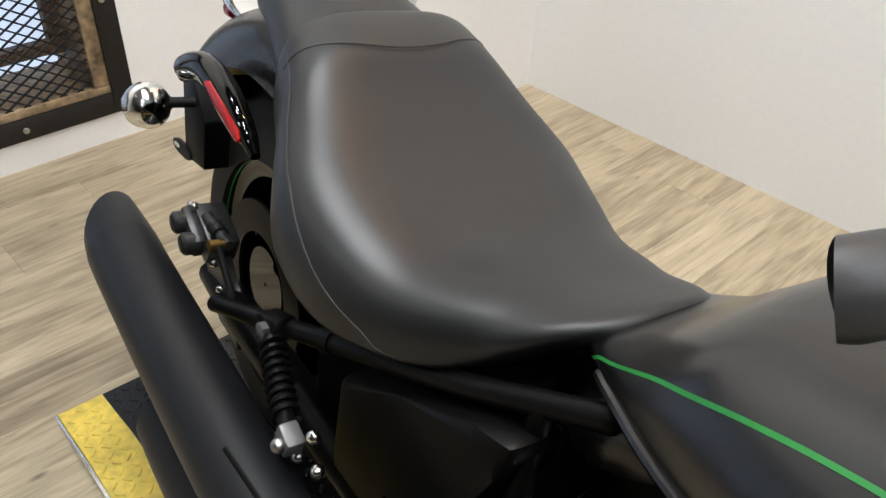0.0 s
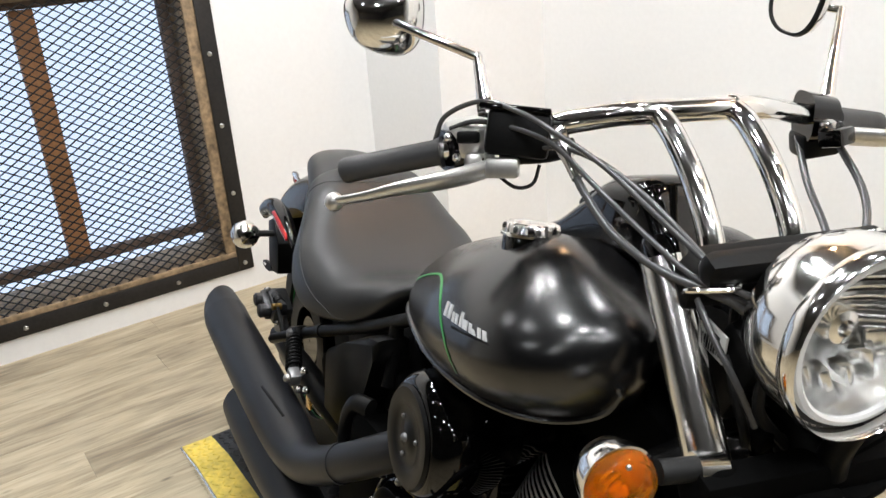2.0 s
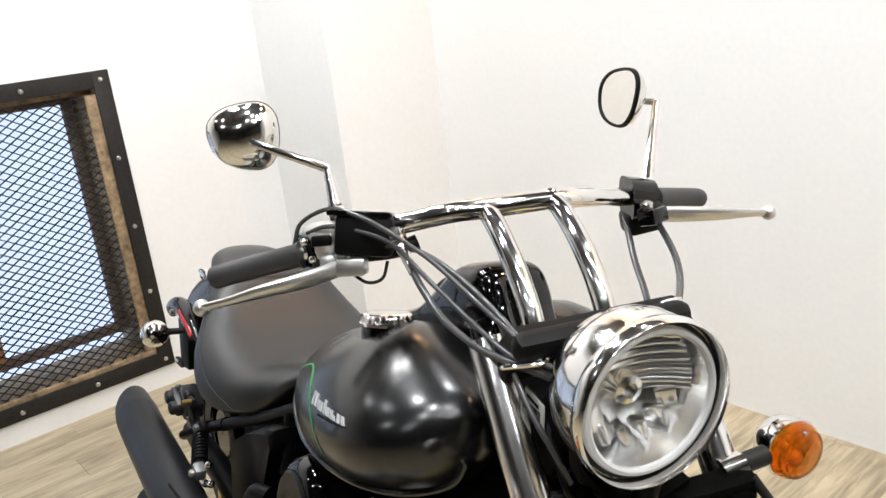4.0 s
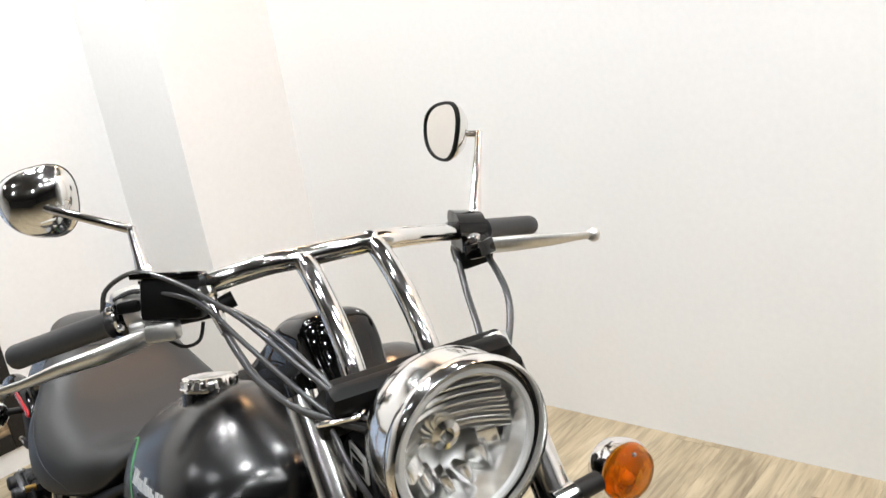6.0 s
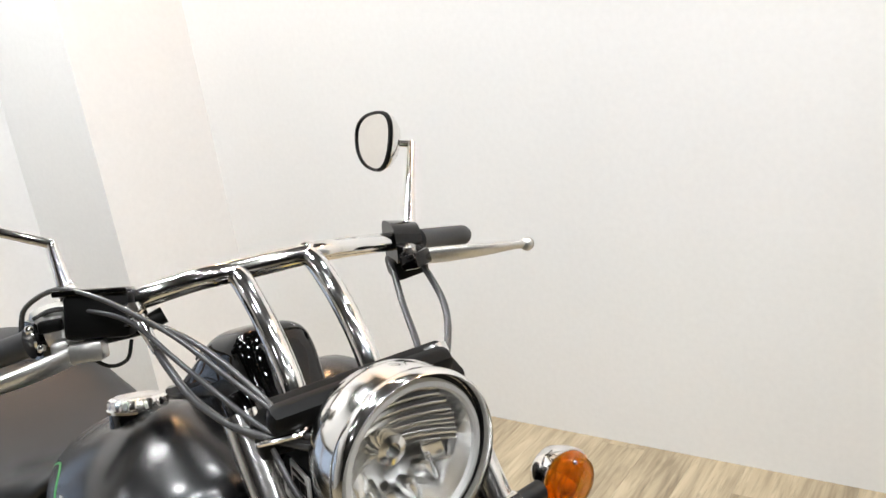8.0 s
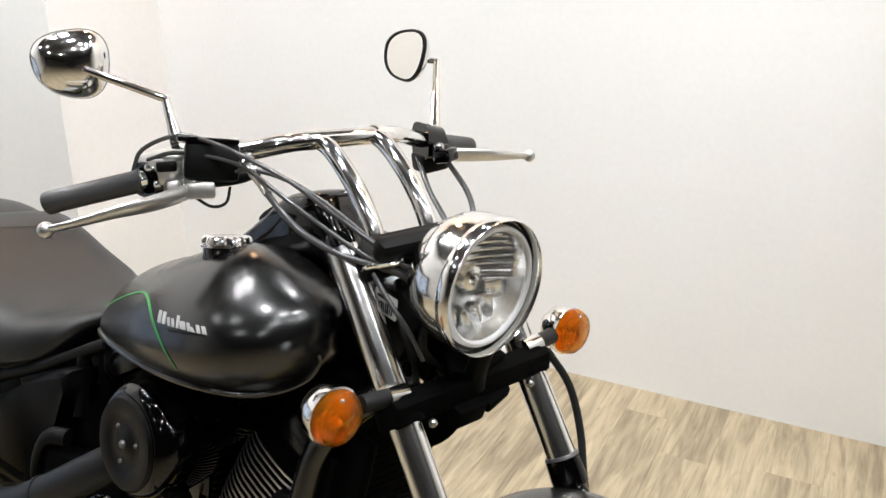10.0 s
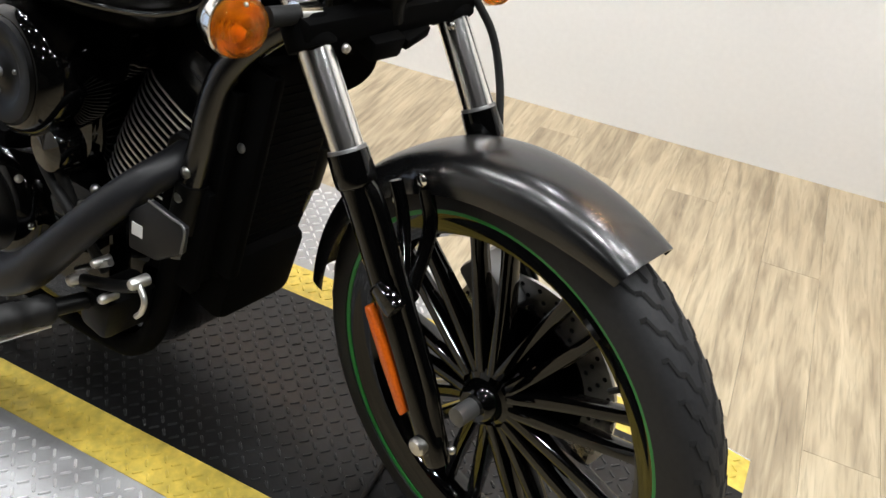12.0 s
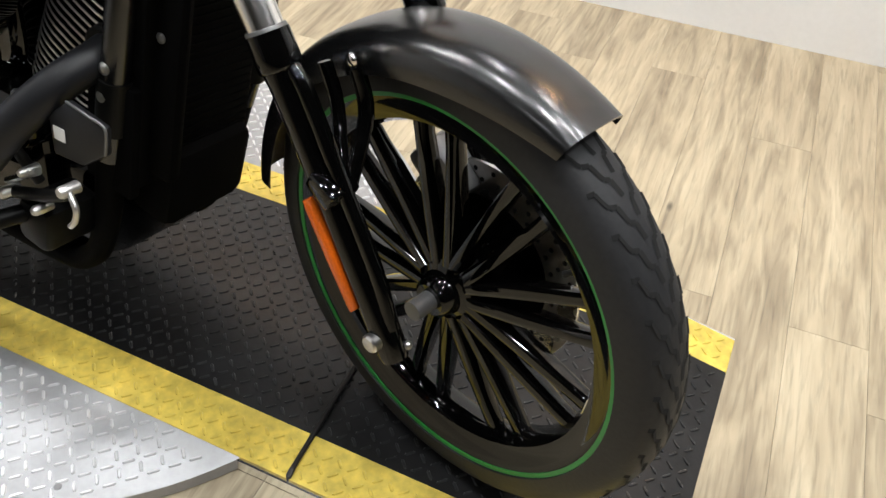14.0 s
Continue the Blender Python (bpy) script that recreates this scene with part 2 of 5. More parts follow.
def oval(c, u, w, a, b, e=2.0, seg=32, lo=None):
    """A superellipse ring: centre, two axes, half sizes, exponent; lo: the half size below the centre."""
    out = []
    for k in range(seg):
        t = 2 * math.pi * k / seg
        x, y = math.cos(t), math.sin(t)
        x, y = math.copysign(abs(x) ** (2 / e), x), math.copysign(abs(y) ** (2 / e), y)
        out.append(Vector(c) + Vector(u) * float(a * x) + Vector(w) * float((b if y >= 0 or lo is None else lo) * y))
    return out


# ---- the room ----
WALL_R, WALL_B, COL_X, COL_Y, WALL_F = 1.617, -2.775, -2.276, 1.13, 0.765
SIDE, FRONT = -8.0, 7.0


def wall_block(name, c, size, label, material=WHITE):
    return thing(name, block(B(), c, size, 0), material, label, "wall", kind="structure")


floor = thing("floor", block(B(), (2.1, -3.2, -0.062), (10.2, 9.9, 0.1), 0), GROUT, "worn wood-look plank floor in beige and grey", "floor", kind="structure")
ceiling = thing("ceiling", block(B(), (2.1, -3.2, CEIL + 0.06), (10.6, 10.2, 0.1), 0), BEIGE, "dark painted ceiling over the showroom", "ceiling", kind="structure")
wall_block("wall_right", ((COL_X + WALL_F) / 2, WALL_R + 0.06, CEIL / 2), (WALL_F - COL_X, 0.12, CEIL), "plain white painted wall beside the motorcycle")
wall_block("wall_column", ((WALL_B + COL_X) / 2, COL_Y + 0.4, CEIL / 2), (COL_X - WALL_B, 0.8, CEIL), "white boxed-out corner of the wall")
wall_block("wall_front", (WALL_F + 0.07, 1.24, CEIL / 2), (0.14, 1.0, CEIL), "white painted wall end by the front wheel")
# unseen walls added to close the room, the grey ones for dark reflections
wall_block("wall_far", (FRONT + 0.06, -3.4, CEIL / 2), (0.12, 9.2, CEIL), "unseen dark grey wall added to close the showroom", GREY)
wall_block("wall_side", (2.1, SIDE - 0.06, CEIL / 2), (10.0, 0.12, CEIL), "unseen dark grey wall added on the open side of the showroom", GREY)
wall_block("wall_link", ((WALL_F + 0.14 + FRONT) / 2, 1.2, CEIL / 2), (FRONT - WALL_F - 0.14, 0.12, CEIL), "unseen white wall added to close the showroom")

# back wall with the window opening
WY0, WY1, WZ0, WZ1 = -1.30, 0.48, 0.135, 1.16
bm = B()
block(bm, (WALL_B - 0.12, (SIDE + WY0) / 2, CEIL / 2), (0.24, WY0 - SIDE, CEIL), 0)
block(bm, (WALL_B - 0.12, (WY1 + COL_Y) / 2, CEIL / 2), (0.24, COL_Y - WY1, CEIL), 0)
block(bm, (WALL_B - 0.12, (WY0 + WY1) / 2, WZ0 / 2), (0.24, WY1 - WY0, WZ0), 0)
block(bm, (WALL_B - 0.12, (WY0 + WY1) / 2, (WZ1 + CEIL) / 2), (0.24, WY1 - WY0, CEIL - WZ1), 0)
thing("wall_back", bm, WHITE, "white painted wall around the caged window", "wall", kind="structure")

# ---- the window: iron border, timber lining, wire mesh, sash ----
window = thing("window_1", block(B(), (WALL_B - 0.145, (WY0 + WY1) / 2, WZ1 - 0.012), (0.19, WY1 - WY0, 0.024), 0.002), WOOD, "caged window with raw timber lining and black iron border", "window", kind="structure")
part("lining", block(B(), (WALL_B - 0.12, WY1 - 0.022, (WZ0 + WZ1) / 2), (0.24, 0.044, WZ1 - WZ0 - 0.05), 0.003), WOOD, window, "stained raw timber")
part("lining", block(B(), (WALL_B - 0.12, WY0 + 0.022, (WZ0 + WZ1) / 2), (0.24, 0.044, WZ1 - WZ0 - 0.05), 0.003), WOOD, window, "stained raw timber")
part("lining", block(B(), (WALL_B - 0.12, (WY0 + WY1) / 2, WZ0 + 0.012), (0.24, WY1 - WY0, 0.024), 0.002), WOOD, window, "stained raw timber")
part("iron_bar", block(B(), (WALL_B + 0.006, WY1 + 0.024, (WZ0 + WZ1) / 2), (0.012, 0.058, WZ1 - WZ0 + 0.106), 0.002), IRON, window, "black iron border with bolts")
part("iron_bar", block(B(), (WALL_B + 0.006, WY0 - 0.024, (WZ0 + WZ1) / 2), (0.012, 0.058, WZ1 - WZ0 + 0.106), 0.002), IRON, window)
part("iron_bar", block(B(), (WALL_B + 0.006, (WY0 + WY1) / 2, WZ0 - 0.024), (0.012, WY1 - WY0 - 0.012, 0.058), 0.002), IRON, window)
part("iron_bar", block(B(), (WALL_B + 0.006, (WY0 + WY1) / 2, WZ1 + 0.024), (0.012, WY1 - WY0 - 0.012, 0.058), 0.002), IRON, window)
bolt = ball(B(), (0, 0, 0), 0.009, 10, (0.5, 1, 1))
bolt_mesh = finish(bolt, "bolt", STEEL)
spots = [(WY1 + 0.020, z) for z in (0.112, 0.392, 0.648, 0.903, 1.182)] + [(WY1 + 0.020 - 0.262 * k, 0.110) for k in range(1, 7)] + [(WY1 + 0.020 - 0.262 * k, 1.182) for k in range(1, 7)]
for y, z in spots:
    o = new("bolt", bolt_mesh)
    o.parent = window
    o.location = (WALL_B + 0.013, y, z)
# expanded mesh: zigzag strands that meet at the corners of the diamonds
bm = B()
DW, DH, TH = 0.046, 0.0285, 0.0020
MX = WALL_B - 0.012
rows_n, cols_n = int((WZ1 - WZ0) / (DH / 2)), int((WY1 - WY0) / (DW / 2))
for i in range(rows_n // 2):
    z0 = WZ0 + i * DH
    for j in range(cols_n):
        a = Vector((MX, WY0 + j * DW / 2, z0 + (DH / 2 if j % 2 else 0)))
        b = Vector((MX, WY0 + (j + 1) * DW / 2, z0 + (0 if j % 2 else DH / 2)))
        for s in (0, 1):
            p, q = (a, b) if s == 0 else (Vector((MX, a.y, 2 * z0 + DH - a.z)), Vector((MX, b.y, 2 * z0 + DH - b.z)))
            d = (q - p).normalized()
            u, w = Vector((0, -d.z, d.y)) * TH, Vector((TH * 1.2, 0, 0))
            ra = [bm.verts.new(p + v) for v in (u + w, w - u, -u - w, u - w)]
            rb = [bm.verts.new(q + v) for v in (u + w, w - u, -u - w, u - w)]
            for k in range(4):
                bm.faces.new((ra[k], ra[(k + 1) % 4], rb[(k + 1) % 4], rb[k]))
o = part("wire_mesh", bm, IRON, window, "black expanded metal mesh")
tagged(o, kind="stuff")
SX = WALL_B - 0.155
sash = part("sash", block(B(), (SX, 0.415, 0.68), (0.04, 0.034, 0.92), 0.003), RUSTY, window, "worn brown metal sash")
part("rail", block(B(), (SX, (WY0 + 0.40) / 2, 0.240), (0.04, 0.40 - WY0, 0.034), 0.003), RUSTY, sash)
part("rail", block(B(), (SX, (WY0 + 0.40) / 2, 1.125), (0.04, 0.40 - WY0, 0.034), 0.003), RUSTY, sash)
part("mullion", block(B(), (SX + 0.004, -0.040, 0.68), (0.05, 0.072, 0.85), 0.003), TIMBER, window, "reddish brown timber mullion")
part("mullion", block(B(), (SX + 0.004, -0.70, 0.68), (0.05, 0.072, 0.85), 0.003), TIMBER, window)
for y0, y1 in ((-0.004, 0.398), (-0.664, -0.076), (WY0 + 0.05, -0.736)):
    g = part("pane", block(B(), (SX - 0.012, (y0 + y1) / 2, 0.682), (0.004, y1 - y0, 0.85), 0), GLASS, window)
    g.visible_shadow = False
thing("backdrop", block(B(), (WALL_B - 0.75, -0.4, 0.9), (0.02, 4.0, 3.4), 0), OUTSIDE, "bright overcast daylight outside the window", "backdrop", kind="structure")

# ---- ceiling lights: small round spots, in loose clusters over the motorcycle ----
spots = [(-0.60, -0.28, 0.70), (0.15, -0.30, 0.70), (-0.45, 0.85, 0.45), (0.95, 0.55, 0.42), (1.30, 0.00, 0.55), (0.58, 0.12, 0.40), (0.35, 0.75, 0.36), (1.70, 0.50, 0.50), (1.90, -0.35, 0.50), (1.15, -0.55, 0.40)]
spots += [(-2.30, -1.20, 0.20), (-1.30, -1.10, 0.16), (0.50, -1.00, 0.45), (-0.85, -2.20, 0.25), (0.70, -2.20, 0.40)]
for x, y, k in spots:
    area_lamp("ceiling_spot", x, y, CEIL - 0.03, 0.12, 0.12, LAMP * k, (0.965, 0.985, 1.0), shape='DISK')
for x, y in ((-2.25, 0.30), (-1.95, 0.05), (-1.90, 0.55), (-1.60, 0.28), (-1.55, -0.10), (-1.30, 0.10)):
    area_lamp("ceiling_spot", x, y, CEIL - 0.03, 0.12, 0.12, LAMP * 0.42, (0.975, 0.985, 1.0), shape='DISK')
for x, y, k in ((-1.70, 1.32, 0.40), (0.45, 1.34, 0.3)):
    area_lamp("warm_spot", x, y, CEIL - 0.03, 0.10, 0.10, LAMP * k, (1.0, 0.62, 0.34), shape='DISK')

# ---- the motorcycle ----
bike = new("motorcycle")
bike.matrix_world = Matrix.Translation((-1.5849, 0.2254, 0.0364)) @ pose(0, 0, 0, 0, 0, -10) @ pose(0, 0, 0, -10)
bike.empty_display_size = 0.1
tagged(bike, "satin black cruiser motorcycle with green pinstripes and chrome handlebar", "motorcycle")
RAKE, STEER, Q = 32.0, 13.6, Vector((1.585, 0, 0.313))
AXIS = Vector((-math.sin(radians(RAKE)), 0, math.cos(radians(RAKE))))
ST = Matrix.Translation(Q) @ Matrix.Rotation(radians(-STEER), 4, AXIS) @ Matrix.Translation(-Q)


def fixed(name, bm, material, label="", sharp=38):
    return part(name, bm, material, bike, label, sharp=sharp)


def steered(name, bm, material, label="", sharp=38):
    return part(name, bm, material, bike, label, ST, sharp)


# tank: stations of x, half width, top, widest height, bottom
TANK = spline([(0.602, 0.067, 0.678, 0.660, 0.644), (0.657, 0.107, 0.706, 0.675, 0.649), (0.705, 0.140, 0.754, 0.696, 0.650), (0.760, 0.166, 0.808, 0.708, 0.647), (0.85, 0.199, 0.838, 0.731, 0.647), (0.945, 0.229, 0.860, 0.757, 0.653),
               (1.035, 0.241, 0.879, 0.775, 0.664), (1.102, 0.240, 0.875, 0.791, 0.682), (1.152, 0.222, 0.867, 0.800, 0.711), (1.185, 0.190, 0.860, 0.806, 0.738), (1.206, 0.140, 0.850, 0.810, 0.766), (1.215, 0.075, 0.838, 0.814, 0.792)], 5)


def tank_at(x, ang, off=0.0):
    """A point of the tank's skin: x and the angle round it, 0 at its left, 90 on top, 180 at its right. It swells into a lobe on either side of the spine. The front is cut back in the middle for the steering head."""
    xs = [s[0] for s in TANK]
    w, zt, zc, zb = [float(np.interp(x, xs, [s[k] for s in TANK])) for k in (1, 2, 3, 4)]
    c, s = math.cos(radians(ang)), math.sin(radians(ang))
    e = 2 / 2.2
    y = w * math.copysign(abs(c) ** e, c)
    h = (zt - zc) if s >= 0 else (zc - zb)
    z = zc + h * math.copysign(abs(s) ** e, s)
    if s > 0:
        z += 0.038 * math.exp(-((abs(y) - 0.138) / 0.075) ** 2 - ((x - 1.06) / (0.18 if x < 1.06 else 0.12)) ** 2) * min(1.0, s * 2)
    n = Vector((0, c / max(w, 0.02), s / max(h, 0.02))).normalized()
    cut = 0.115 * math.exp(-(y / 0.062) ** 2) * max(0.0, min(1.0, (x - 0.98) / 0.22)) ** 1.5
    return Vector((x - cut, y, z)) + n * off


bm = B()
loft(bm, [[tank_at(float(s[0]), 360 * k / 56) for k in range(56)] for s in TANK])
tank = fixed("fuel_tank", bm, SATIN, "satin black teardrop fuel tank", sharp=60)
for sgn in (-1, 1):
    bm = B()
    seam = [tank_at(float(x), float(a) if sgn < 0 else 180 - float(a), 0.0015) for x, a in spline([(0.66, 188), (0.75, 190), (0.844, 194), (0.952, 200), (1.03, 204.5), (1.084, 211), (1.114, 218), (1.140, 226), (1.168, 229), (1.190, 226), (1.203, 212), (1.206, 196)], 6)]
    tube(bm, seam, 0.0046, 8, n=1)
    part("seam", bm, SATIN, tank, "rolled lower seam of the tank")
    # pinstripe
    key = [(0.637, 188), (0.655, 169), (0.71, 160.5), (0.755, 158.5), (0.80, 155), (0.84, 152.5), (0.89, 151), (0.915, 152), (0.935, 154.5), (0.960, 160), (0.981, 166), (1.003, 173), (1.022, 180), (1.036, 186), (1.048, 194)]
    line = spline(key, 6)
    left, right = [], []
    for i, (x, a) in enumerate(line):
        d = np.array(line[min(i + 1, len(line) - 1)]) - np.array(line[max(i - 1, 0)])
        p0, p1 = tank_at(float(x), float(a)), tank_at(float(x + d[0] * 0.1), float(a + d[1] * 0.1))
        t = (p1 - p0).normalized()
        p = tank_at(float(x), float(a), 0.0006)
        n = (p - p0).normalized()
        side = t.cross(n) * 0.0020
        for L, q in ((left, p + side), (right, p - side)):
            L.append(Vector((q.x, -q.y, q.z)) if sgn > 0 else q)
    bm = B()
    vl, vr = [bm.verts.new(p) for p in left], [bm.verts.new(p) for p in right]
    for i in range(len(vl) - 1):
        bm.faces.new((vl[i], vl[i + 1], vr[i + 1], vr[i]))
    part("pinstripe", bm, GREEN, tank, "thin green pinstripe")
# emblem: raised silver slanted strokes and a faint dark bar below
def stroke(x0, w, top, low):
    bm = B()
    def face(off):
        return [[bm.verts.new(tank_at(x0 + w * u + 0.008 * (v - 0.5), top + (low - top) * v, off)) for u in (0, 0.5, 1)] for v in (0, 0.5, 1)]
    lo, hi = face(-0.001), face(0.0018)
    for a in range(2):
        for b in range(2):
            bm.faces.new((hi[a][b], hi[a][b + 1], hi[a + 1][b + 1], hi[a + 1][b]))
    ring = lambda g: [g[0][0], g[0][1], g[0][2], g[1][2], g[2][2], g[2][1], g[2][0], g[1][0]]
    rl, rh = ring(lo), ring(hi)
    for a in range(8):
        bm.faces.new((rl[a], rl[(a + 1) % 8], rh[(a + 1) % 8], rh[a]))
    return bm


for x0, w, top, low in ((0.994, 0.0070, 160.4, 167.2), (1.0060, 0.0070, 160.8, 167.4), (1.0210, 0.0050, 163.4, 168.0), (1.0310, 0.0050, 163.6, 168.2), (1.0415, 0.0048, 161.6, 168.4), (1.0510, 0.0110, 164.2, 168.6), (1.0670, 0.0050, 164.4, 169.0), (1.0750, 0.0060, 166.4, 169.2), (1.0860, 0.0050, 164.6, 169.4), (1.0960, 0.0055, 164.8, 169.6)):
    part("emblem_stroke", stroke(x0, w, top, low), EMBLEM, tank, "raised silver emblem")
part("emblem_bar", stroke(1.030, 0.075, 169.9, 171.0), MATT, tank, "faint dark bar under the emblem")

# filler cap, sitting on the right of the tank
cp = Vector((1.009, -0.134, 0.905))
cn = Vector((-0.14, 0.06, 0.98)).normalized()
part("filler_collar", lathe(B(), [(0.0380, -0.046), (0.0335, -0.030), (0.0330, -0.014), (0.0310, -0.0110)], cp, cn, 40, cap=False), GLOSS, tank, "gloss black filler neck")
u = cn.orthogonal().normalized()
rings = []
for rad, h, lobe in ((0.0330, -0.0125, 0.0), (0.0355, -0.0115, 0.0), (0.0360, -0.0085, 0.0), (0.0335, -0.0070, 0.3), (0.0330, -0.0020, 1.0), (0.0315, 0.0022, 1.0), (0.0285, 0.0042, 0.7), (0.0235, 0.0048, 0.2), (0.0195, 0.0036, 0.0), (0.0060, 0.0044, 0.0)):
    ring = []
    for k in range(72):
        a = 2 * math.pi * k / 72
        q = rad + 0.0019 * lobe * math.copysign(abs(math.cos(4.5 * a)) ** 0.5, math.cos(9 * a))
        ring.append(cp + (math.cos(a) * u + math.sin(a) * cn.cross(u)) * q + cn * h)
    rings.append(ring)
part("filler_cap", loft(B(), rings), CHROME, tank, "scalloped chrome filler cap")

# instrument pod on the tank's spine
POD = spline([(0.82, 0.018, 0.845, 0.82), (0.875, 0.034, 0.866, 0.84), (0.918, 0.044, 0.887, 0.85), (0.965, 0.051, 0.924, 0.86), (1.010, 0.057, 0.961, 0.87), (1.045, 0.060, 0.973, 0.87), (1.08, 0.059, 0.979, 0.87), (1.10, 0.056, 0.966, 0.87), (1.122, 0.052, 0.930, 0.86), (1.15, 0.044, 0.895, 0.85)], 4)
bm = B()
loft(bm, [oval((x, 0.004, (zt + zb) / 2), (0, 1, 0), (0, 0, 1), w * 0.94, (zt - zb) / 2, 3.4, 28) for x, w, zt, zb in POD])
pod = fixed("instrument_pod", bm, GLOSS, "gloss black instrument pod on the tank", sharp=50)
part("dial_bezel", lathe(B(), [(0.040, 0), (0.046, 0.003), (0.046, 0.008), (0.041, 0.010), (0.0, 0.008)], (0.972, 0.012, 0.922), (-0.62, 0, 0.78), 36, cap=False), GLOSS, pod, "round black dial")

# seat
SEAT = spline([(0.647, 0.055, 0.691, 0.675, 0.660, -0.013), (0.639, 0.074, 0.702, 0.667, 0.646, -0.014), (0.623, 0.091, 0.697, 0.657, 0.629, -0.016), (0.600, 0.108, 0.688, 0.642, 0.604, -0.018), (0.549, 0.130, 0.672, 0.600, 0.580, -0.020),
               (0.462, 0.167, 0.652, 0.572, 0.552, -0.023), (0.386, 0.193, 0.664, 0.568, 0.540, -0.018), (0.299, 0.201, 0.688, 0.592, 0.540, -0.008),
               (0.224, 0.180, 0.721, 0.609, 0.552, 0.001), (0.170, 0.158, 0.752, 0.634, 0.578, 0.006), (0.102, 0.145, 0.764, 0.656, 0.599, 0.018), (0.092, 0.136, 0.754, 0.664, 0.608, 0.020), (0.088, 0.120, 0.732, 0.664, 0.622, 0.020)], 4)


def skew(x):
    return float(np.interp(x, [s[0] for s in SEAT][::-1], [s[5] for s in SEAT][::-1]))


def seat_ring(x, w, zt, zc, zb, sk):
    out = []
    for k in range(48):
        t = 2 * math.pi * k / 48
        c, s = math.cos(t), math.sin(t)
        nose = max(0.0, min(1.0, (x - 0.52) / 0.12))
        y = w * math.copysign(abs(c) ** (0.64 + 0.36 * nose), c)
        if s >= 0:
            dish = 0.012 * math.exp(-((x - 0.36) / 0.16) ** 2) * max(0, 1 - (y / (0.62 * w)) ** 2)
            z = zc + (zt - zc) * abs(s) ** (0.56 + 0.4 * nose) - dish
        else:
            z = zc - (zc - zb) * abs(s) ** 0.9
        lean = nose * 0.55
        out.append(Vector((x + lean * (z - zt + 0.005), y + sk, z)))
    return out


bm = B()
loft(bm, [seat_ring(*[float(v) for v in s]) for s in SEAT])
seat = fixed("seat", bm, VINYL, "scooped black vinyl rider seat", sharp=75)
for key in (((0.135, 0.96), (0.160, 0.6), (0.178, 0.2), (0.178, -0.2), (0.160, -0.6), (0.135, -0.96)),):
    bm = B()
    pts = []
    for x, f in spline(key, 8):
        xs = [s[0] for s in SEAT][::-1]
        w, zt, zc = [float(np.interp(x, xs, [s[k] for s in SEAT][::-1])) for k in (1, 2, 3)]
        c = min(1, abs(f)) ** (1 / 0.64)
        pts.append((x, math.copysign(w * abs(f), f) + skew(x), zc + (zt - zc) * math.sqrt(max(0, 1 - c * c)) ** 0.56 + 0.0002))
    tube(bm, pts, 0.0009, 6, n=1)
    part("stitching", bm, VINYL, seat, "sewn cross seam")
for sgn in (-1, 1):
    bm = B()
    pts = []
    for x in np.linspace(0.50, 0.10, 30):
        xs = [s[0] for s in SEAT][::-1]
        w, zt, zc, zb = [float(np.interp(x, xs, [s[k] for s in SEAT][::-1])) for k in (1, 2, 3, 4)]
        t = radians(26 - 30 * max(0, x - 0.30) / 0.2)
        c, s_ = math.cos(t), math.sin(t)
        z = zc + (zt - zc) * abs(s_) ** 0.56 if s_ >= 0 else zc - (zc - zb) * abs(s_) ** 0.9
        pts.append((x, sgn * (w * c ** 0.64 - 0.0006) + skew(x), z))
    tube(bm, pts, 0.0013, 6, n=1)
    part("stitching", bm, VINYL, seat, "sewn side seam")
PIL = spline([(0.084, 0.108, 0.712, 0.672, 0.620), (0.083, 0.120, 0.736, 0.672, 0.615), (0.076, 0.125, 0.748, 0.676, 0.615), (0.03, 0.115, 0.760, 0.690, 0.630), (-0.03, 0.102, 0.766, 0.706, 0.645), (-0.09, 0.089, 0.762, 0.712, 0.652), (-0.15, 0.075, 0.751, 0.709, 0.652), (-0.188, 0.058, 0.741, 0.705, 0.655), (-0.206, 0.034, 0.727, 0.700, 0.662)], 4)
bm = B()
loft(bm, [oval((x, 0.024 - 0.05 * x, zc + 0.002), (0, 1, 0), (0, 0, 1), w * 1.04, zt - zc - 0.003, 2.35, 40, zc - zb) for x, w, zt, zc, zb in PIL])
fixed("pillion_pad", bm, VINYL, "small black vinyl passenger pad", sharp=70)


def guard(c, R, w, a0, a1, crown, drop, n_st=32, taper=0.0, flat=0.0, nose=0.0):
    """A curved mudguard: an arched section swept round a wheel."""
    bm = B()
    rings = []
    for k in range(n_st):
        f = k / (n_st - 1)
        a = radians(a0 + (a1 - a0) * f)
        n = Vector((math.cos(a), 0, math.sin(a)))
        end = min(1.0, min(f, 1 - f) * 9)
        ww = w * (1 - taper * (1 - end) ** 2) * (1 - nose * max(0.0, 1 - f / 0.55) ** 1.6)
        low = drop * (1 - flat * max(0.0, 1 - f / 0.3) ** 2)
        sec = []
        for s in range(19):
            t = math.pi * s / 18
            sec.append(c + n * R + Vector((0, ww * math.copysign(abs(math.cos(t)) ** 0.8, math.cos(t)), 0)) + n * ((crown + low) * math.sin(t) ** 0.75 - low))
        rings.append(sec + [p - n * 0.004 for p in sec[::-1]])
    loft(bm, rings, cap=False)
    bm.verts.ensure_lookup_table()
    for first in (0, 38 * (n_st - 1)):
        for s in range(18):
            quad = [bm.verts[first + k] for k in (s, s + 1, 36 - s, 37 - s)]
            bm.faces.new(quad if first else quad[::-1])
    return bm


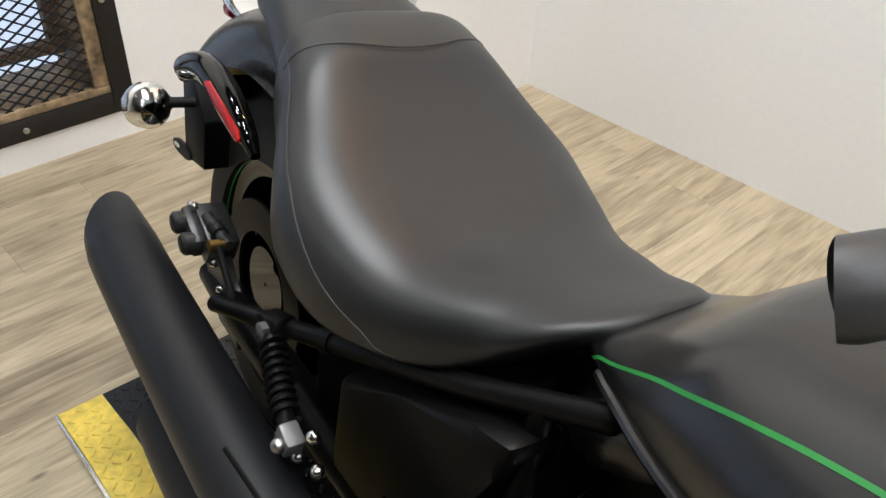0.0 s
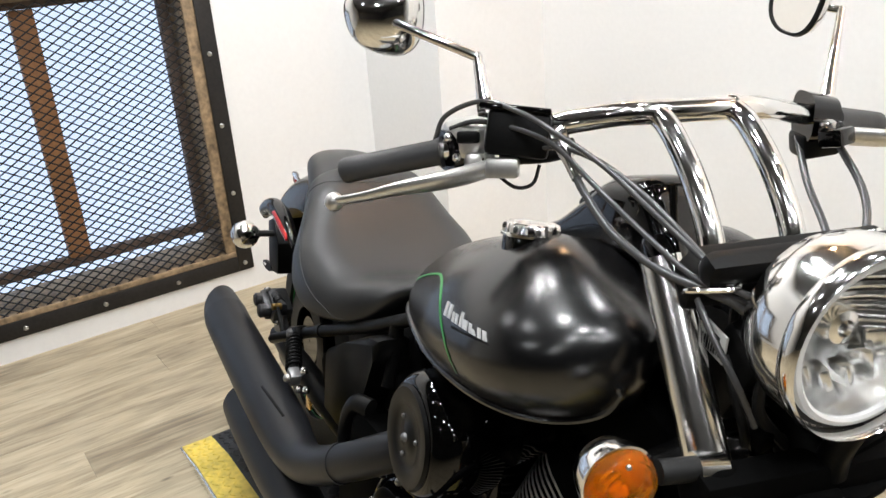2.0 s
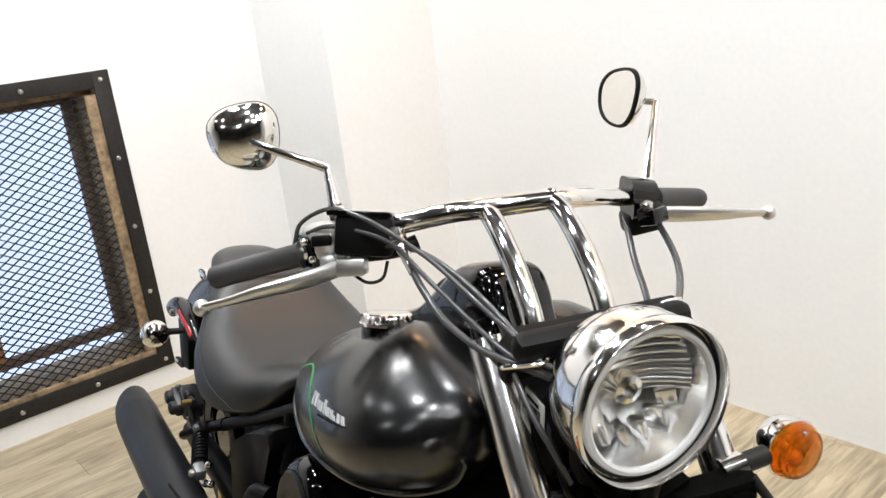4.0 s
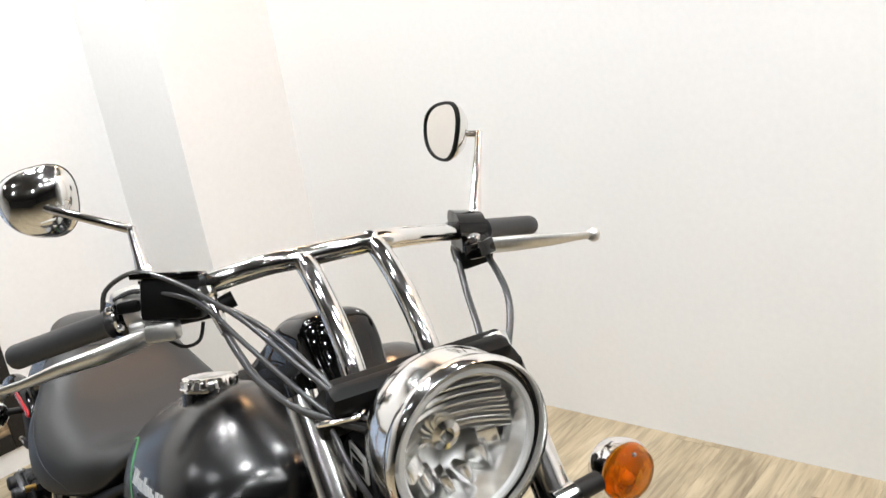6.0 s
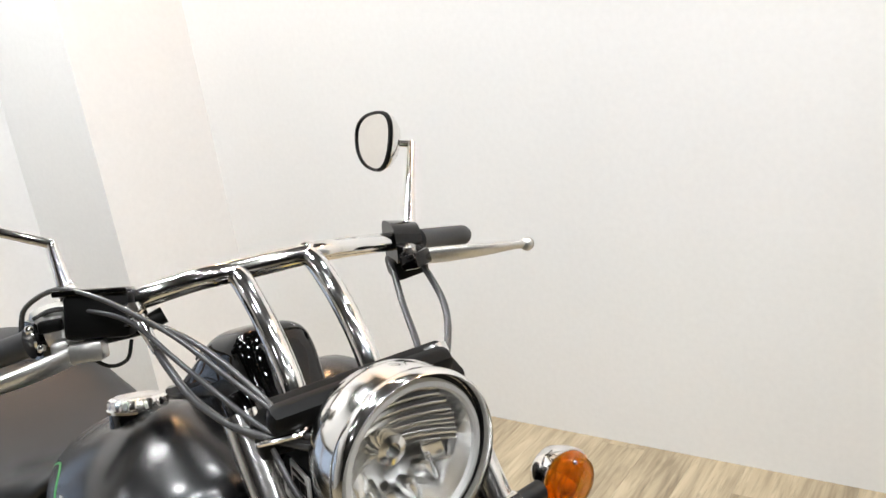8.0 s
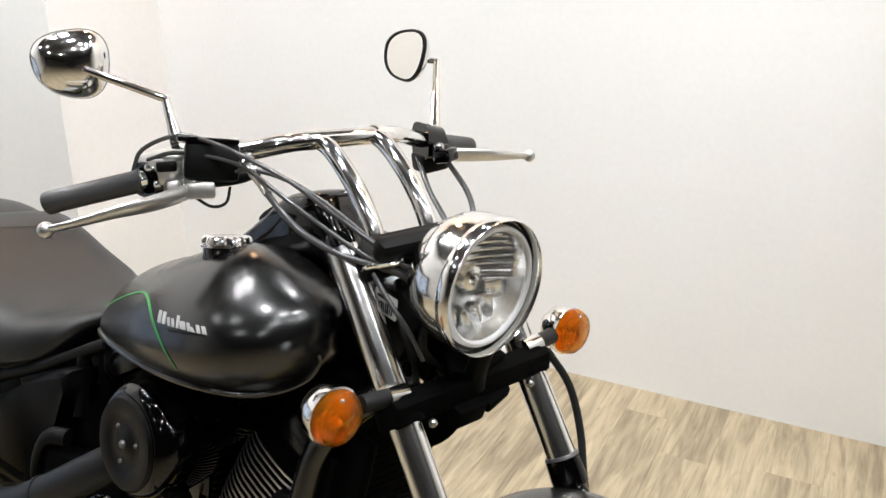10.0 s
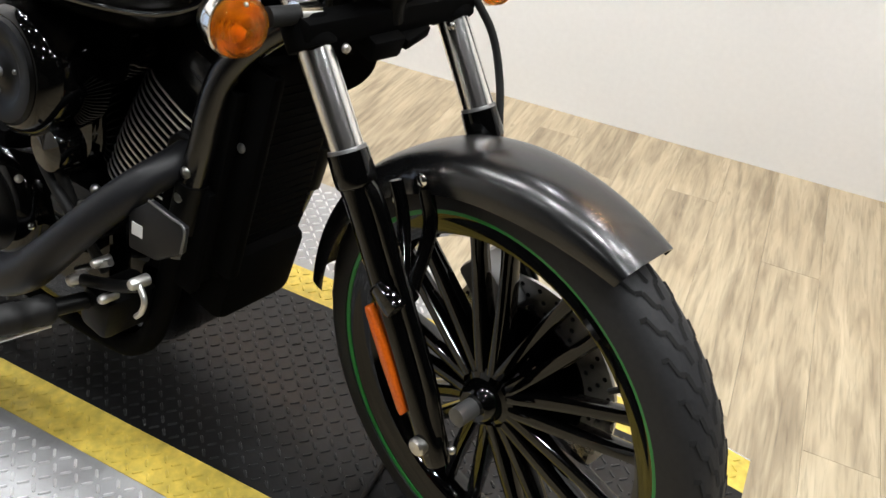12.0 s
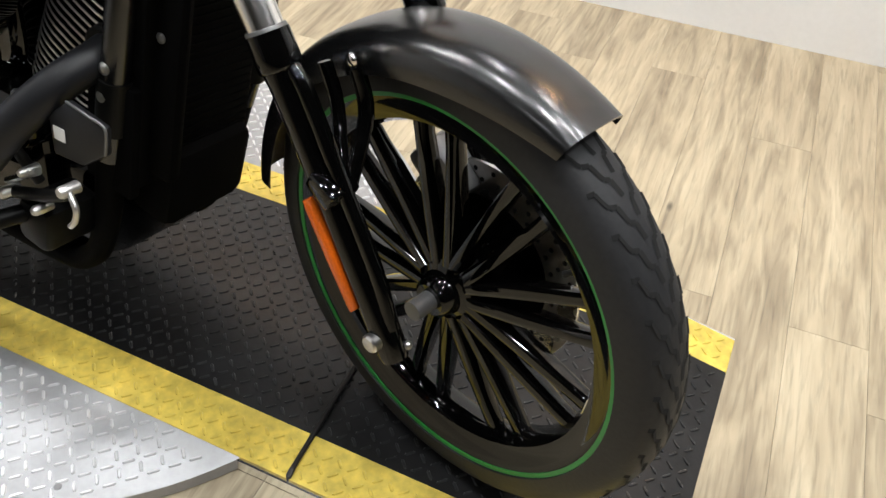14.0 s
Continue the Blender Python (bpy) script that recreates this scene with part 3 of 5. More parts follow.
FW, RW = Vector((1.6, 0.030, 0.325)), Vector((0, 0.02, 0.305))
rear_guard = fixed("rear_mudguard", guard(RW + Vector((-0.01, 0, 0)), 0.384, 0.116, 56, 154, 0.028, 0.055, taper=0.15), SATIN, "satin black rear mudguard", sharp=60)


# ---- wheels ----
def tyre(bm, c, R, w, rim, seg=96):
    prof = []
    for k in range(21):
        t = math.pi * k / 20
        prof.append((rim + (R - rim) * math.sin(t) ** 0.6, -w * math.copysign(abs(math.cos(t)) ** 0.85, math.cos(t))))
    return lathe(bm, prof + [(rim - 0.002, w * 0.7), (rim - 0.002, -w * 0.7), prof[0]], c, (0, 1, 0), seg, cap=False)


def ring_of(bm, c, prof, seg=96):
    return lathe(bm, prof + [prof[0]], c, (0, 1, 0), seg, cap=False)


front_wheel = steered("front_wheel", ring_of(B(), FW, [(0.008, -0.048), (0.022, -0.050), (0.027, -0.046), (0.032, -0.026), (0.046, -0.020), (0.046, 0.020), (0.036, 0.03), (0.034, 0.055), (0.012, 0.058)], 32), GLOSS, "black cast front wheel with green rim stripe")
ft = part("tyre", tyre(B(), FW, 0.325, 0.043, 0.272), TYRE, front_wheel, "black rubber tyre with zigzag tread")
part("rim", ring_of(B(), FW, [(0.234, -0.026), (0.256, -0.032), (0.266, -0.038), (0.276, -0.039), (0.278, -0.034), (0.272, -0.026), (0.256, -0.016), (0.252, 0), (0.256, 0.016), (0.272, 0.026), (0.278, 0.034), (0.276, 0.039), (0.266, 0.038), (0.256, 0.032), (0.234, 0.026), (0.226, 0.012), (0.226, -0.012)]), GLOSS, front_wheel, "gloss black rim")
for s in (-1, 1):
    part("rim_stripe", ring_of(B(), FW, [(0.2655, s * 0.0373), (0.2775, s * 0.0385), (0.2775, s * 0.0404), (0.2655, s * 0.0396)]), GREEN, front_wheel, "thin green rim stripe")
# paired spokes
def spoke(ang, s):
    a = radians(ang)
    bm = B()
    if s:
        rings = []
        for f in np.linspace(0, 1, 7):
            f = float(f)
            r = 0.040 + 0.198 * f
            off = s * (0.0105 + 0.0165 * f + 0.002 * math.sin(math.pi * f))
            hw = 0.0110 - 0.0018 * f + 0.0035 * max(0, f - 0.85) / 0.15
            hd = 0.020 - 0.009 * f
            rad, tan = Vector((math.cos(a), 0, math.sin(a))), Vector((-math.sin(a), 0, math.cos(a)))
            c = FW + rad * r + tan * off + Vector((0, -0.006 * (1 - f), 0))
            rings.append(oval(c, tan, (0, 1, 0), hw, hd, 3.0, 12))
        loft(bm, rings)
    return bm


for k in range(9):
    for s in (-1, 1):
        part("spoke", spoke(22 + 40 * k, s), GLOSS, front_wheel)
# tread grooves: zigzag strips laid on the crown, their shade painted near-black
def crown(ang, y):
    t = math.acos(max(-1, min(1, -math.copysign(abs(y / 0.043) ** (1 / 0.85), y))))
    r = 0.272 + 0.053 * math.sin(t) ** 0.6
    return FW + Vector((r * math.cos(ang), y, r * math.sin(ang)))


bm = B()
for k in range(42):
    for s in (-1, 1):
        a0 = 2 * math.pi * (k + (0.5 if s > 0 else 0)) / 42
        pts = [(0.0, 0.003), (0.06, 0.006), (0.07, 0.013), (0.13, 0.017), (0.14, 0.024), (0.20, 0.028), (0.205, 0.034)]
        for (d0, y0), (d1, y1) in zip(pts, pts[1:]):
            p, q = crown(a0 + d0, s * y0), crown(a0 + d1, s * y1)
            n0, n1 = (p - FW).normalized(), (q - FW).normalized()
            side = (q - p).cross(n0).normalized() * 0.0030
            up = 0.0006
            v = [bm.verts.new(x) for x in (p + side + n0 * up, p - side + n0 * up, q - side + n1 * up, q + side + n1 * up)]
            bm.faces.new(v)
tagged(part("tread_groove", bm, RECESS_SHADE, ft, "zigzag tread grooves with their shade painted on"), kind="stuff")
part("valve", tube(B(), [FW + Vector((0.182, -0.006, 0.146)), FW + Vector((0.162, -0.014, 0.130))], 0.004, 8, smooth=False), RUBBER, front_wheel)
part("balance_weight", block(B(), tuple(FW + Vector((0.2330, -0.0180, -0.0270))), (0.008, 0.012, 0.030), 0.001, (0, 7, 0)), STEEL, front_wheel, "small grey wheel weight")
part("axle", tube(B(), [FW + Vector((0, -0.047, 0)), FW + Vector((0, -0.080, 0))], 0.0135, 20, smooth=False), STEELDARK, front_wheel, "dull grey axle spacer")
# brake disc on the left
disc_y = 0.062
bm = ring_of(B(), FW, [(0.098, disc_y - 0.0025), (0.150, disc_y - 0.0025), (0.150, disc_y + 0.0025), (0.098, disc_y + 0.0025)], 72)
bd = part("brake_disc", bm, STEEL, front_wheel, "drilled steel brake disc")
# holes are thin discs on the surface, painted dark like their inner shade
bm = B()
for k in range(30):
    a = 2 * math.pi * k / 30
    for r in (0.112, 0.126, 0.140):
        aa = a + (r - 0.112) * 5
        lathe(bm, [(0.0, -0.0032), (0.0035, -0.0032), (0.0035, -0.0026)], FW + Vector((r * math.cos(aa), disc_y, r * math.sin(aa))), (0, 1, 0), 8, cap=False)
tagged(part("disc_hole", bm, RECESS_SHADE, bd), kind="stuff")
part("disc_carrier", ring_of(B(), FW, [(0.036, disc_y - 0.006), (0.102, disc_y - 0.004), (0.102, disc_y + 0.004), (0.036, disc_y + 0.006)], 48), GLOSS, bd)
bm = B()
block(bm, (1.528, 0.078, 0.445), (0.085, 0.05, 0.062), 0.010, (0, 40, 0))
block(bm, (1.510, 0.095, 0.455), (0.05, 0.03, 0.045), 0.008, (0, 40, 0))
steered("front_caliper", bm, STEELDARK, "grey brake caliper")

rear_wheel = fixed("rear_wheel", ring_of(B(), RW, [(0.003, -0.09), (0.06, -0.09), (0.07, -0.03), (0.07, 0.03), (0.06, 0.09), (0.003, 0.09)], 32), GLOSS, "black cast rear wheel")
part("tyre", tyre(B(), RW, 0.305, 0.088, 0.193), RUBBER, rear_wheel)
part("rim", ring_of(B(), RW, [(0.165, -0.07), (0.192, -0.075), (0.198, -0.078), (0.198, -0.068), (0.17, 0), (0.198, 0.068), (0.198, 0.078), (0.192, 0.075), (0.165, 0.07), (0.155, 0)]), GLOSS, rear_wheel)
part("rim_stripe", ring_of(B(), RW, [(0.190, -0.0775), (0.197, -0.0785), (0.197, -0.0795), (0.190, -0.0785)]), GREEN, rear_wheel, "thin green rim stripe")
for k in range(9):
    bm = B()
    a = radians(40 * k)
    rad, tan = Vector((math.cos(a), 0, math.sin(a))), Vector((-math.sin(a), 0, math.cos(a)))
    loft(bm, [oval(RW + rad * r, tan, (0, 1, 0), 0.014, hd, 3, 10) for r, hd in ((0.06, 0.05), (0.11, 0.03), (0.165, 0.04))])
    part("spoke", bm, GLOSS, rear_wheel)
rd = part("brake_disc", ring_of(B(), RW, [(0.085, -0.098), (0.135, -0.098), (0.135, -0.093), (0.085, -0.093)], 60), MATT, rear_wheel, "steel brake disc")

# ---- fork ----
FT, FM, FB = Vector((1.236, 0.000, 0.948)), Vector((1.426, 0.006, 0.643)), Vector((1.612, 0.018, 0.297))
FY = 0.112
for s in (-1, 1):
    o = Vector((0, s * FY, 0))
    steered("fork_tube", tube(B(), [FT + o, FM + (FM - FT) * 0.05 + o], 0.0212, 32, smooth=False), HARDCHROME, "chrome fork tube")
    d = (FB - FM).normalized()
    bm = B()
    tube(bm, [FM + o - d * 0.008, FM + o + d * 0.03, FM + o + d * 0.05, FM + o + d * 0.20, FM + o + d * 0.30, FB + o, FB + o + d * 0.012], [0.0250, 0.0255, 0.0205, 0.0190, 0.0200, 0.0195, 0.012], 22, n=3)
    leg = steered("fork_leg", bm, GLOSS, "gloss black fork leg")
    part("seal_ring", tube(B(), [FM + o - d * 0.0125, FM + o - d * 0.011, FM + o - d * 0.006], [0.0228, 0.0236, 0.0236], 28, smooth=False), STEELDARK, leg, "grey dust seal")
    bm = B()
    c = FM + o + d * 0.165
    block(bm, tuple(c + Vector((0.012, 0, 0.0))), (0.042, 0.046, 0.028), 0.006, (0, 28, 0))
    part("stay_bracket", bm, GLOSS, leg)
    tube(bm := B(), [c + Vector((0.02, -s * 0.02, 0.0)), Vector((1.505, s * 0.070 + 0.03, 0.56)), Vector((1.490, s * 0.070 + 0.03, 0.612))], 0.0095, 12, squash=0.6)
    part("mudguard_stay", bm, GLOSS, leg)
    tube(bm := B(), [c + Vector((0.006, -s * 0.02, 0.008)), Vector((1.474, s * 0.078 + 0.022, 0.566)), Vector((1.455, s * 0.078 + 0.022, 0.612))], 0.0085, 12, squash=0.6)
    part("mudguard_stay", bm, GLOSS, leg)
    rib = Vector((0.020, -s * 0.004, 0.010))
    part("casting_rib", tube(B(), [FM + o + d * 0.030 + rib * 0.6, FM + o + d * 0.06 + rib, FM + o + d * 0.16 + rib, FM + o + d * 0.28 + rib, FM + o + d * 0.36 + rib * 0.6], 0.0105, 16, n=4), GLOSS, leg)
    bm = B()
    ra, rb = Vector((1.494, s * 0.134 + 0.014, 0.476)), Vector((1.568, s * 0.134 + 0.018, 0.350))
    m = (ra + rb) / 2
    loft(bm, [oval(ra + (rb - ra) * f, (0.85, 0, 0.52), (0, 1, 0), hw, 0.007, 2.6, 14) for f, hw in ((0, 0.003), (0.05, 0.0070), (0.5, 0.0090), (0.95, 0.0068), (1, 0.003))])
    part("reflector", bm, REFLEX, leg, "long amber reflector")
    part("axle_cap", lathe(B(), [(0.0125, 0), (0.0125, 0.014), (0.010, 0.017), (0, 0.018)], (1.600, s * 0.125 + 0.018, 0.318), (0, s, 0), 20), STEEL, leg, "dull steel axle end")
    part("pinch_bolt", ball(B(), (1.626, s * 0.100 + 0.018, 0.308), 0.0060, 10), STEEL, leg)
bm = B()
block(bm, (1.364, 0, 0.777), (0.030, 0.268, 0.034), 0.004, (0, 12, 0))
for s in (-1, 1):
    lathe(bm, [(0.028, -0.017), (0.0295, -0.014), (0.0295, 0.014), (0.028, 0.017)], (1.352, s * FY, 0.768), (-0.52, 0, 0.855), 24)
block(bm, (1.366, -0.020, 0.750), (0.042, 0.050, 0.030), 0.005, (0, 20, 0))
clamp = steered("lower_fork_clamp", bm, BLACKP, "flat black lower fork clamp")
for s in (-1, 1):
    part("clamp_bolt", ball(B(), (1.385, s * 0.085, 0.757), 0.006, 8), STEEL, clamp)
bm = B()
block(bm, (1.262, 0.005, 0.936), (0.060, 0.238, 0.024), 0.006, (0, 26, 0))
block(bm, (1.300, -0.004, 0.958), (0.028, 0.208, 0.032), 0.012, (0, 24, 0))
steered("upper_fork_clamp", bm, MATT, "flat black upper fork clamp")
for s in (-1, 1):
    steered("fork_cap", lathe(B(), [(0.0222, -0.016), (0.0228, 0.010), (0.020, 0.016), (0.012, 0.018), (0, 0.019)], (1.230 + 0.014 * (1 + s), s * FY + 0.008, 0.950 - 0.024 * (1 + s)), (-0.53, 0, 0.85), 24), GLOSS, "gloss black fork cap")
steered("steering_head", tube(B(), [(1.24, 0, 0.93), (1.345, 0, 0.77)], 0.034, 20, smooth=False), MATT)
# black filler blocks added to keep the gaps by the steering head dark
bm = B()
block(bm, (1.200, 0, 0.795), (0.15, 0.08, 0.10), 0.03, (0, 12, 0))
block(bm, (1.120, 0, 0.700), (0.20, 0.15, 0.13), 0.03, (0, 14, 0))
block(bm, (1.03, 0, 0.645), (0.20, 0.14, 0.09), 0.02, (0, 10, 0))
fixed("backbone_filler", bm, BLACKP, "flat black filler in place of the frame backbone ahead of the tank")
# cables, blocks and brackets between the forks
steered("wiring_cover", block(B(), (1.295, 0.0, 0.850), (0.06, 0.150, 0.10), 0.012, (0, 31, 0)), MATT)
lab = steered("label_plate", block(B(), (1.284, -0.080, 0.880), (0.044, 0.003, 0.030), 0.0008, (0, 8, 0)), PAPER, "white sticker with dark bars")
for k in range(8):
    part("label_bar", block(B(), (1.269 + 0.0042 * k, -0.0820, 0.875), (0.0012 + 0.0008 * (k % 3), 0.0008, 0.014), 0, (0, 8, 0)), RUBBER, lab)
part("label_bar", block(B(), (1.284, -0.0820, 0.888), (0.028, 0.0008, 0.0035), 0, (0, 8, 0)), RUBBER, lab)
for pts, r in (([(1.27, -0.05, 0.90), (1.31, -0.075, 0.86), (1.33, -0.07, 0.81), (1.31, -0.05, 0.77)], 0.005), ([(1.29, 0.0, 0.90), (1.33, -0.05, 0.88), (1.335, -0.06, 0.83), (1.34, -0.03, 0.79)], 0.006),
               ([(1.25, -0.03, 0.86), (1.30, -0.055, 0.83), (1.32, -0.045, 0.80)], 0.007), ([(1.28, 0.07, 0.89), (1.33, 0.06, 0.85), (1.34, 0.02, 0.80)], 0.006)):
    steered("cable", tube(B(), pts, r, 8), RUBBER)
for c, sz in (((1.325, -0.045, 0.80), (0.03, 0.03, 0.03)), ((1.31, -0.062, 0.835), (0.028, 0.02, 0.03)), ((1.35, 0.03, 0.795), (0.04, 0.05, 0.025)), ((1.368, 0.03, 0.752), (0.03, 0.05, 0.018))):
    steered("connector", block(B(), c, sz, 0.005, (10, 20, 15)), BLACKP)

# front mudguard
fg = steered("front_mudguard", guard(FW + Vector((0.004, 0, 0.002)), 0.333, 0.071, 63, 176, 0.017, 0.030, 72, 0.0, 0.75, 0.30), SATIN, "satin black front mudguard", sharp=60)
for s in (-1, 1):
    for x, z in ((1.486, 0.622), (1.446, 0.578)):
        part("mudguard_bolt", ball(B(), (x, s * 0.0745 + 0.03, z), 0.0085, 12, (1, 0.6, 1)), CHROME, fg, "chrome dome bolt")

# ---- headlight ----
HC, HD = Vector((1.394, -0.012, 0.921)), Vector((0.985, 0.085, -0.06)).normalized()
hl = steered("headlight", lathe(B(), [(0.0000, -0.088), (0.0300, -0.086), (0.0540, -0.078), (0.0710, -0.063), (0.0805, -0.045), (0.0845, -0.030), (0.0855, -0.014), (0.0855, 0.0), (0.0779, 0.0), (0.0770, -0.015)], HC, HD, 56, cap=False), CHROME, "round chrome headlight with clear lens")
part("bezel", lathe(B(), [(0.0845, -0.004), (0.0869, 0.0), (0.0883, 0.008), (0.0872, 0.015), (0.0850, 0.018), (0.0832, 0.014), (0.0826, 0.006), (0.0822, 0.0), (0.0845, -0.004)], HC, HD, 56, cap=False), CHROME, hl, "chrome rim")
part("gasket", lathe(B(), [(0.0826, -0.002), (0.0815, 0.003), (0.0768, 0.003), (0.0768, -0.002)], HC, HD, 48, cap=False), RUBBER, hl)
part("lens_ring", lathe(B(), [(0.0770, -0.002), (0.0772, 0.006), (0.0755, 0.0095), (0.0715, 0.0105), (0.0690, 0.0085), (0.0685, 0.003)], HC, HD, 56, cap=False), LENSRING, hl, "pale frosted ring round the lens")
part("reflector_bowl", lathe(B(), [(0.0741, 0.0), (0.0665, -0.022), (0.0532, -0.044), (0.0342, -0.058), (0.0152, -0.062), (0.0000, -0.063)], HC, HD, 48, cap=False), POLISH, hl, "polished reflector")
up = (Vector((0, 0, 1)) - HD * HD.z).normalized()
sidev = up.cross(HD)
for k in range(7):
    h = 0.057 - 0.0105 * k
    half = math.sqrt(max(0, 0.068 ** 2 - h * h)) * 0.92
    bm = B()
    pts = [HC + up * h + sidev * (half * f) + HD * (-0.012 - 0.030 * (1 - f * f) * (1 - abs(h) / 0.09)) for f in np.linspace(-1, 1, 9)]
    pts = [Vector(p) for p in pts]
    tube(bm, pts, 0.0052, 8, n=1, squash=0.8)
    part("flute", bm, POLISH, hl)
for k in range(6):
    a = radians(205 + 26 * k)
    bm = B()
    c = HC + sidev * (0.048 * math.cos(a)) + up * (0.048 * math.sin(a)) - HD * 0.026
    block(bm, tuple(c), (0.010, 0.022, 0.024), 0.003, (12 * math.cos(a), -20 * math.sin(a), math.degrees(a)))
    part("facet", bm, POLISH, hl)
part("bulb_shield", lathe(B(), [(0.017, -0.05), (0.018, -0.02), (0.015, -0.012), (0.008, -0.010), (0.008, -0.018), (0.0, -0.018)], HC + up * 0.008 - sidev * 0.012, HD, 24, cap=False), CHROME, hl)
lens = part("lens", lathe(B(), [(0.0750, 0.0035), (0.0665, 0.0090), (0.0427, 0.0150), (0.0190, 0.0175), (0.0000, 0.0180), (0.0000, 0.0150), (0.0190, 0.0145), (0.0427, 0.0120), (0.0665, 0.0060), (0.0750, 0.0015)], HC, HD, 48, cap=False), GLASS, hl, "clear lens")
lens.visible_shadow = False
steered("headlight_mount", tube(B(), [(1.395, -0.01, 0.838), (1.375, -0.006, 0.80), (1.365, 0, 0.775)], [0.012, 0.014, 0.016], 14), MATT)

# ---- front indicators ----
for s in (-1, 1):
    c = Vector((1.345, s * 0.203, 0.791))
    ind = steered("indicator", lathe(B(), [(0.0000, -0.0386), (0.0160, -0.0368), (0.0285, -0.0258), (0.0347, -0.0092), (0.0365, 0.0037), (0.0329, 0.0046)], c, (1, 0.08, -0.05), 32, cap=False), CHROME, "round chrome indicator with amber lens")
    part("lens", lathe(B(), [(0.0334, 0.0000), (0.0343, 0.0037), (0.0334, 0.0120), (0.0313, 0.0152), (0.0303, 0.0184), (0.0271, 0.0195), (0.0258, 0.0221), (0.0214, 0.0228), (0.0196, 0.0245), (0.0133, 0.0250), (0.0116, 0.0259), (0.0000, 0.0267), (0.0000, 0.0202), (0.0267, 0.0110), (0.0334, 0.0000)], c, (1, 0.08, -0.05), 32, cap=False), AMBER, ind, "amber lens")
    part("reflector", lathe(B(), [(0.0320, 0.0009), (0.0178, -0.0074), (0.0000, -0.0110)], c, (1, 0.08, -0.05), 24, cap=False), POLISH, ind)
    part("bulb", ball(B(), tuple(c + Vector((0.004, 0, -0.008))), 0.009, 10), BULB, ind)
    part("stalk", tube(B(), [(1.352, s * 0.128, 0.792), (1.350, s * 0.165, 0.794)], 0.0115, 14, smooth=False), RUBBER, ind)
    part("collar", tube(B(), [(1.352, s * 0.104, 0.788), (1.352, s * 0.132, 0.791)], 0.016, 16, smooth=False), CHROME, ind)
    part("screw", ball(B(), tuple(c + Vector((0.022, 0, 0.027))), 0.0028, 8), STEEL, ind)

# horn hung under the steering head
horn = steered("horn", lathe(B(), [(0.0, -0.022), (0.020, -0.021), (0.026, -0.012), (0.040, -0.004), (0.046, 0.002), (0.046, 0.008), (0.040, 0.010), (0.012, 0.004), (0.0, 0.004)], (1.300, -0.020, 0.703), (0.72, -0.25, -0.20), 32, cap=False), BLACKP, "round black horn under the fork clamp")
part("bracket", tube(B(), [(1.285, -0.016, 0.708), (1.292, -0.018, 0.745), (1.318, -0.018, 0.768), (1.345, -0.018, 0.770)], 0.010, 10, squash=0.5), BLACKP, horn)

# ---- handlebar and controls ----
bm = B()
tube(bm, [(0.955, -0.30, 0.997), (0.984, -0.235, 1.013), (1.030, -0.165, 1.036), (1.078, -0.095, 1.055), (1.090, -0.05, 1.057), (1.090, 0.05, 1.055), (1.078, 0.095, 1.049), (1.030, 0.165, 1.031), (0.984, 0.235, 1.013), (0.955, 0.30, 0.997)], 0.0132, 18)
bar = steered("handlebar", bm, CHROME, "wide chrome drag handlebar")
for y in (-0.046, 0.046):
    r = steered("riser", tube(B(), [(1.086, y, 1.055), (1.118, y, 1.044), (1.165, y, 1.010), (1.205, y, 0.965), (1.225, y, 0.925)], 0.0132, 18), CHROME, "bent chrome handlebar riser")
    part("foot", lathe(B(), [(0.0235, -0.008), (0.0235, 0.010), (0.020, 0.014)], (1.228, y, 0.925), (-0.4, 0, 0.9), 20), CHROME, r)
    part("weld", ball(B(), (1.088, y, 1.056), 0.0150, 12), CHROME, r)
for s in (-1, 1):
    bm = B()
    tube(bm, [(0.940, s * 0.371, 0.984), (0.942, s * 0.369, 0.985), (0.946, s * 0.356, 0.988), (0.978, s * 0.268, 1.006), (0.981, s * 0.262, 1.007)], [0.0152, 0.0156, 0.0153, 0.0156, 0.0185], 20, smooth=False)
    steered("grip", bm, GRIP, "smooth black rubber grip")
    run = [(1.015, -0.394, 0.970), (1.034, -0.363, 0.978), (1.050, -0.325, 0.988), (1.056, -0.285, 0.993), (1.050, -0.250, 0.996), (1.042, -0.222, 0.999)] if s < 0 else [(1.076, 0.389, 0.984), (1.077, 0.360, 0.988), (1.075, 0.325, 0.992), (1.067, 0.285, 0.996), (1.052, 0.250, 0.998), (1.042, 0.222, 1.000)]
    lev = steered("lever", tube(B(), run, [0.0068, 0.0080, 0.0112, 0.0140, 0.0150, 0.0140], 14, squash=0.62), ALU, "bare aluminium lever")
    part("ball_end", ball(B(), (1.0115, -0.3957, 0.9685) if s < 0 else (1.0755, 0.3930, 0.9838), 0.0108, 14), ALU, lev)
    part("pivot", lathe(B(), [(0.009, -0.014), (0.010, 0.012), (0.006, 0.015), (0, 0.016)], (1.028, s * 0.222, 1.002), (0, 0, 1), 14), STEEL, lev)
    bm = B()
    block(bm, (1.010, s * 0.232, 1.000), (0.050, 0.022, 0.020), 0.006, (0, -12, s * 14))
    block(bm, (1.058, s * 0.213, 1.002), (0.030, 0.036, 0.022), 0.004, (0, -12, s * 24))
    block(bm, (1.050, s * 0.206, 1.004), (0.016, 0.016, 0.024), 0.005, (10, -20, s * 24))
    part("perch", bm, ALU if s < 0 else GLOSS, lev)
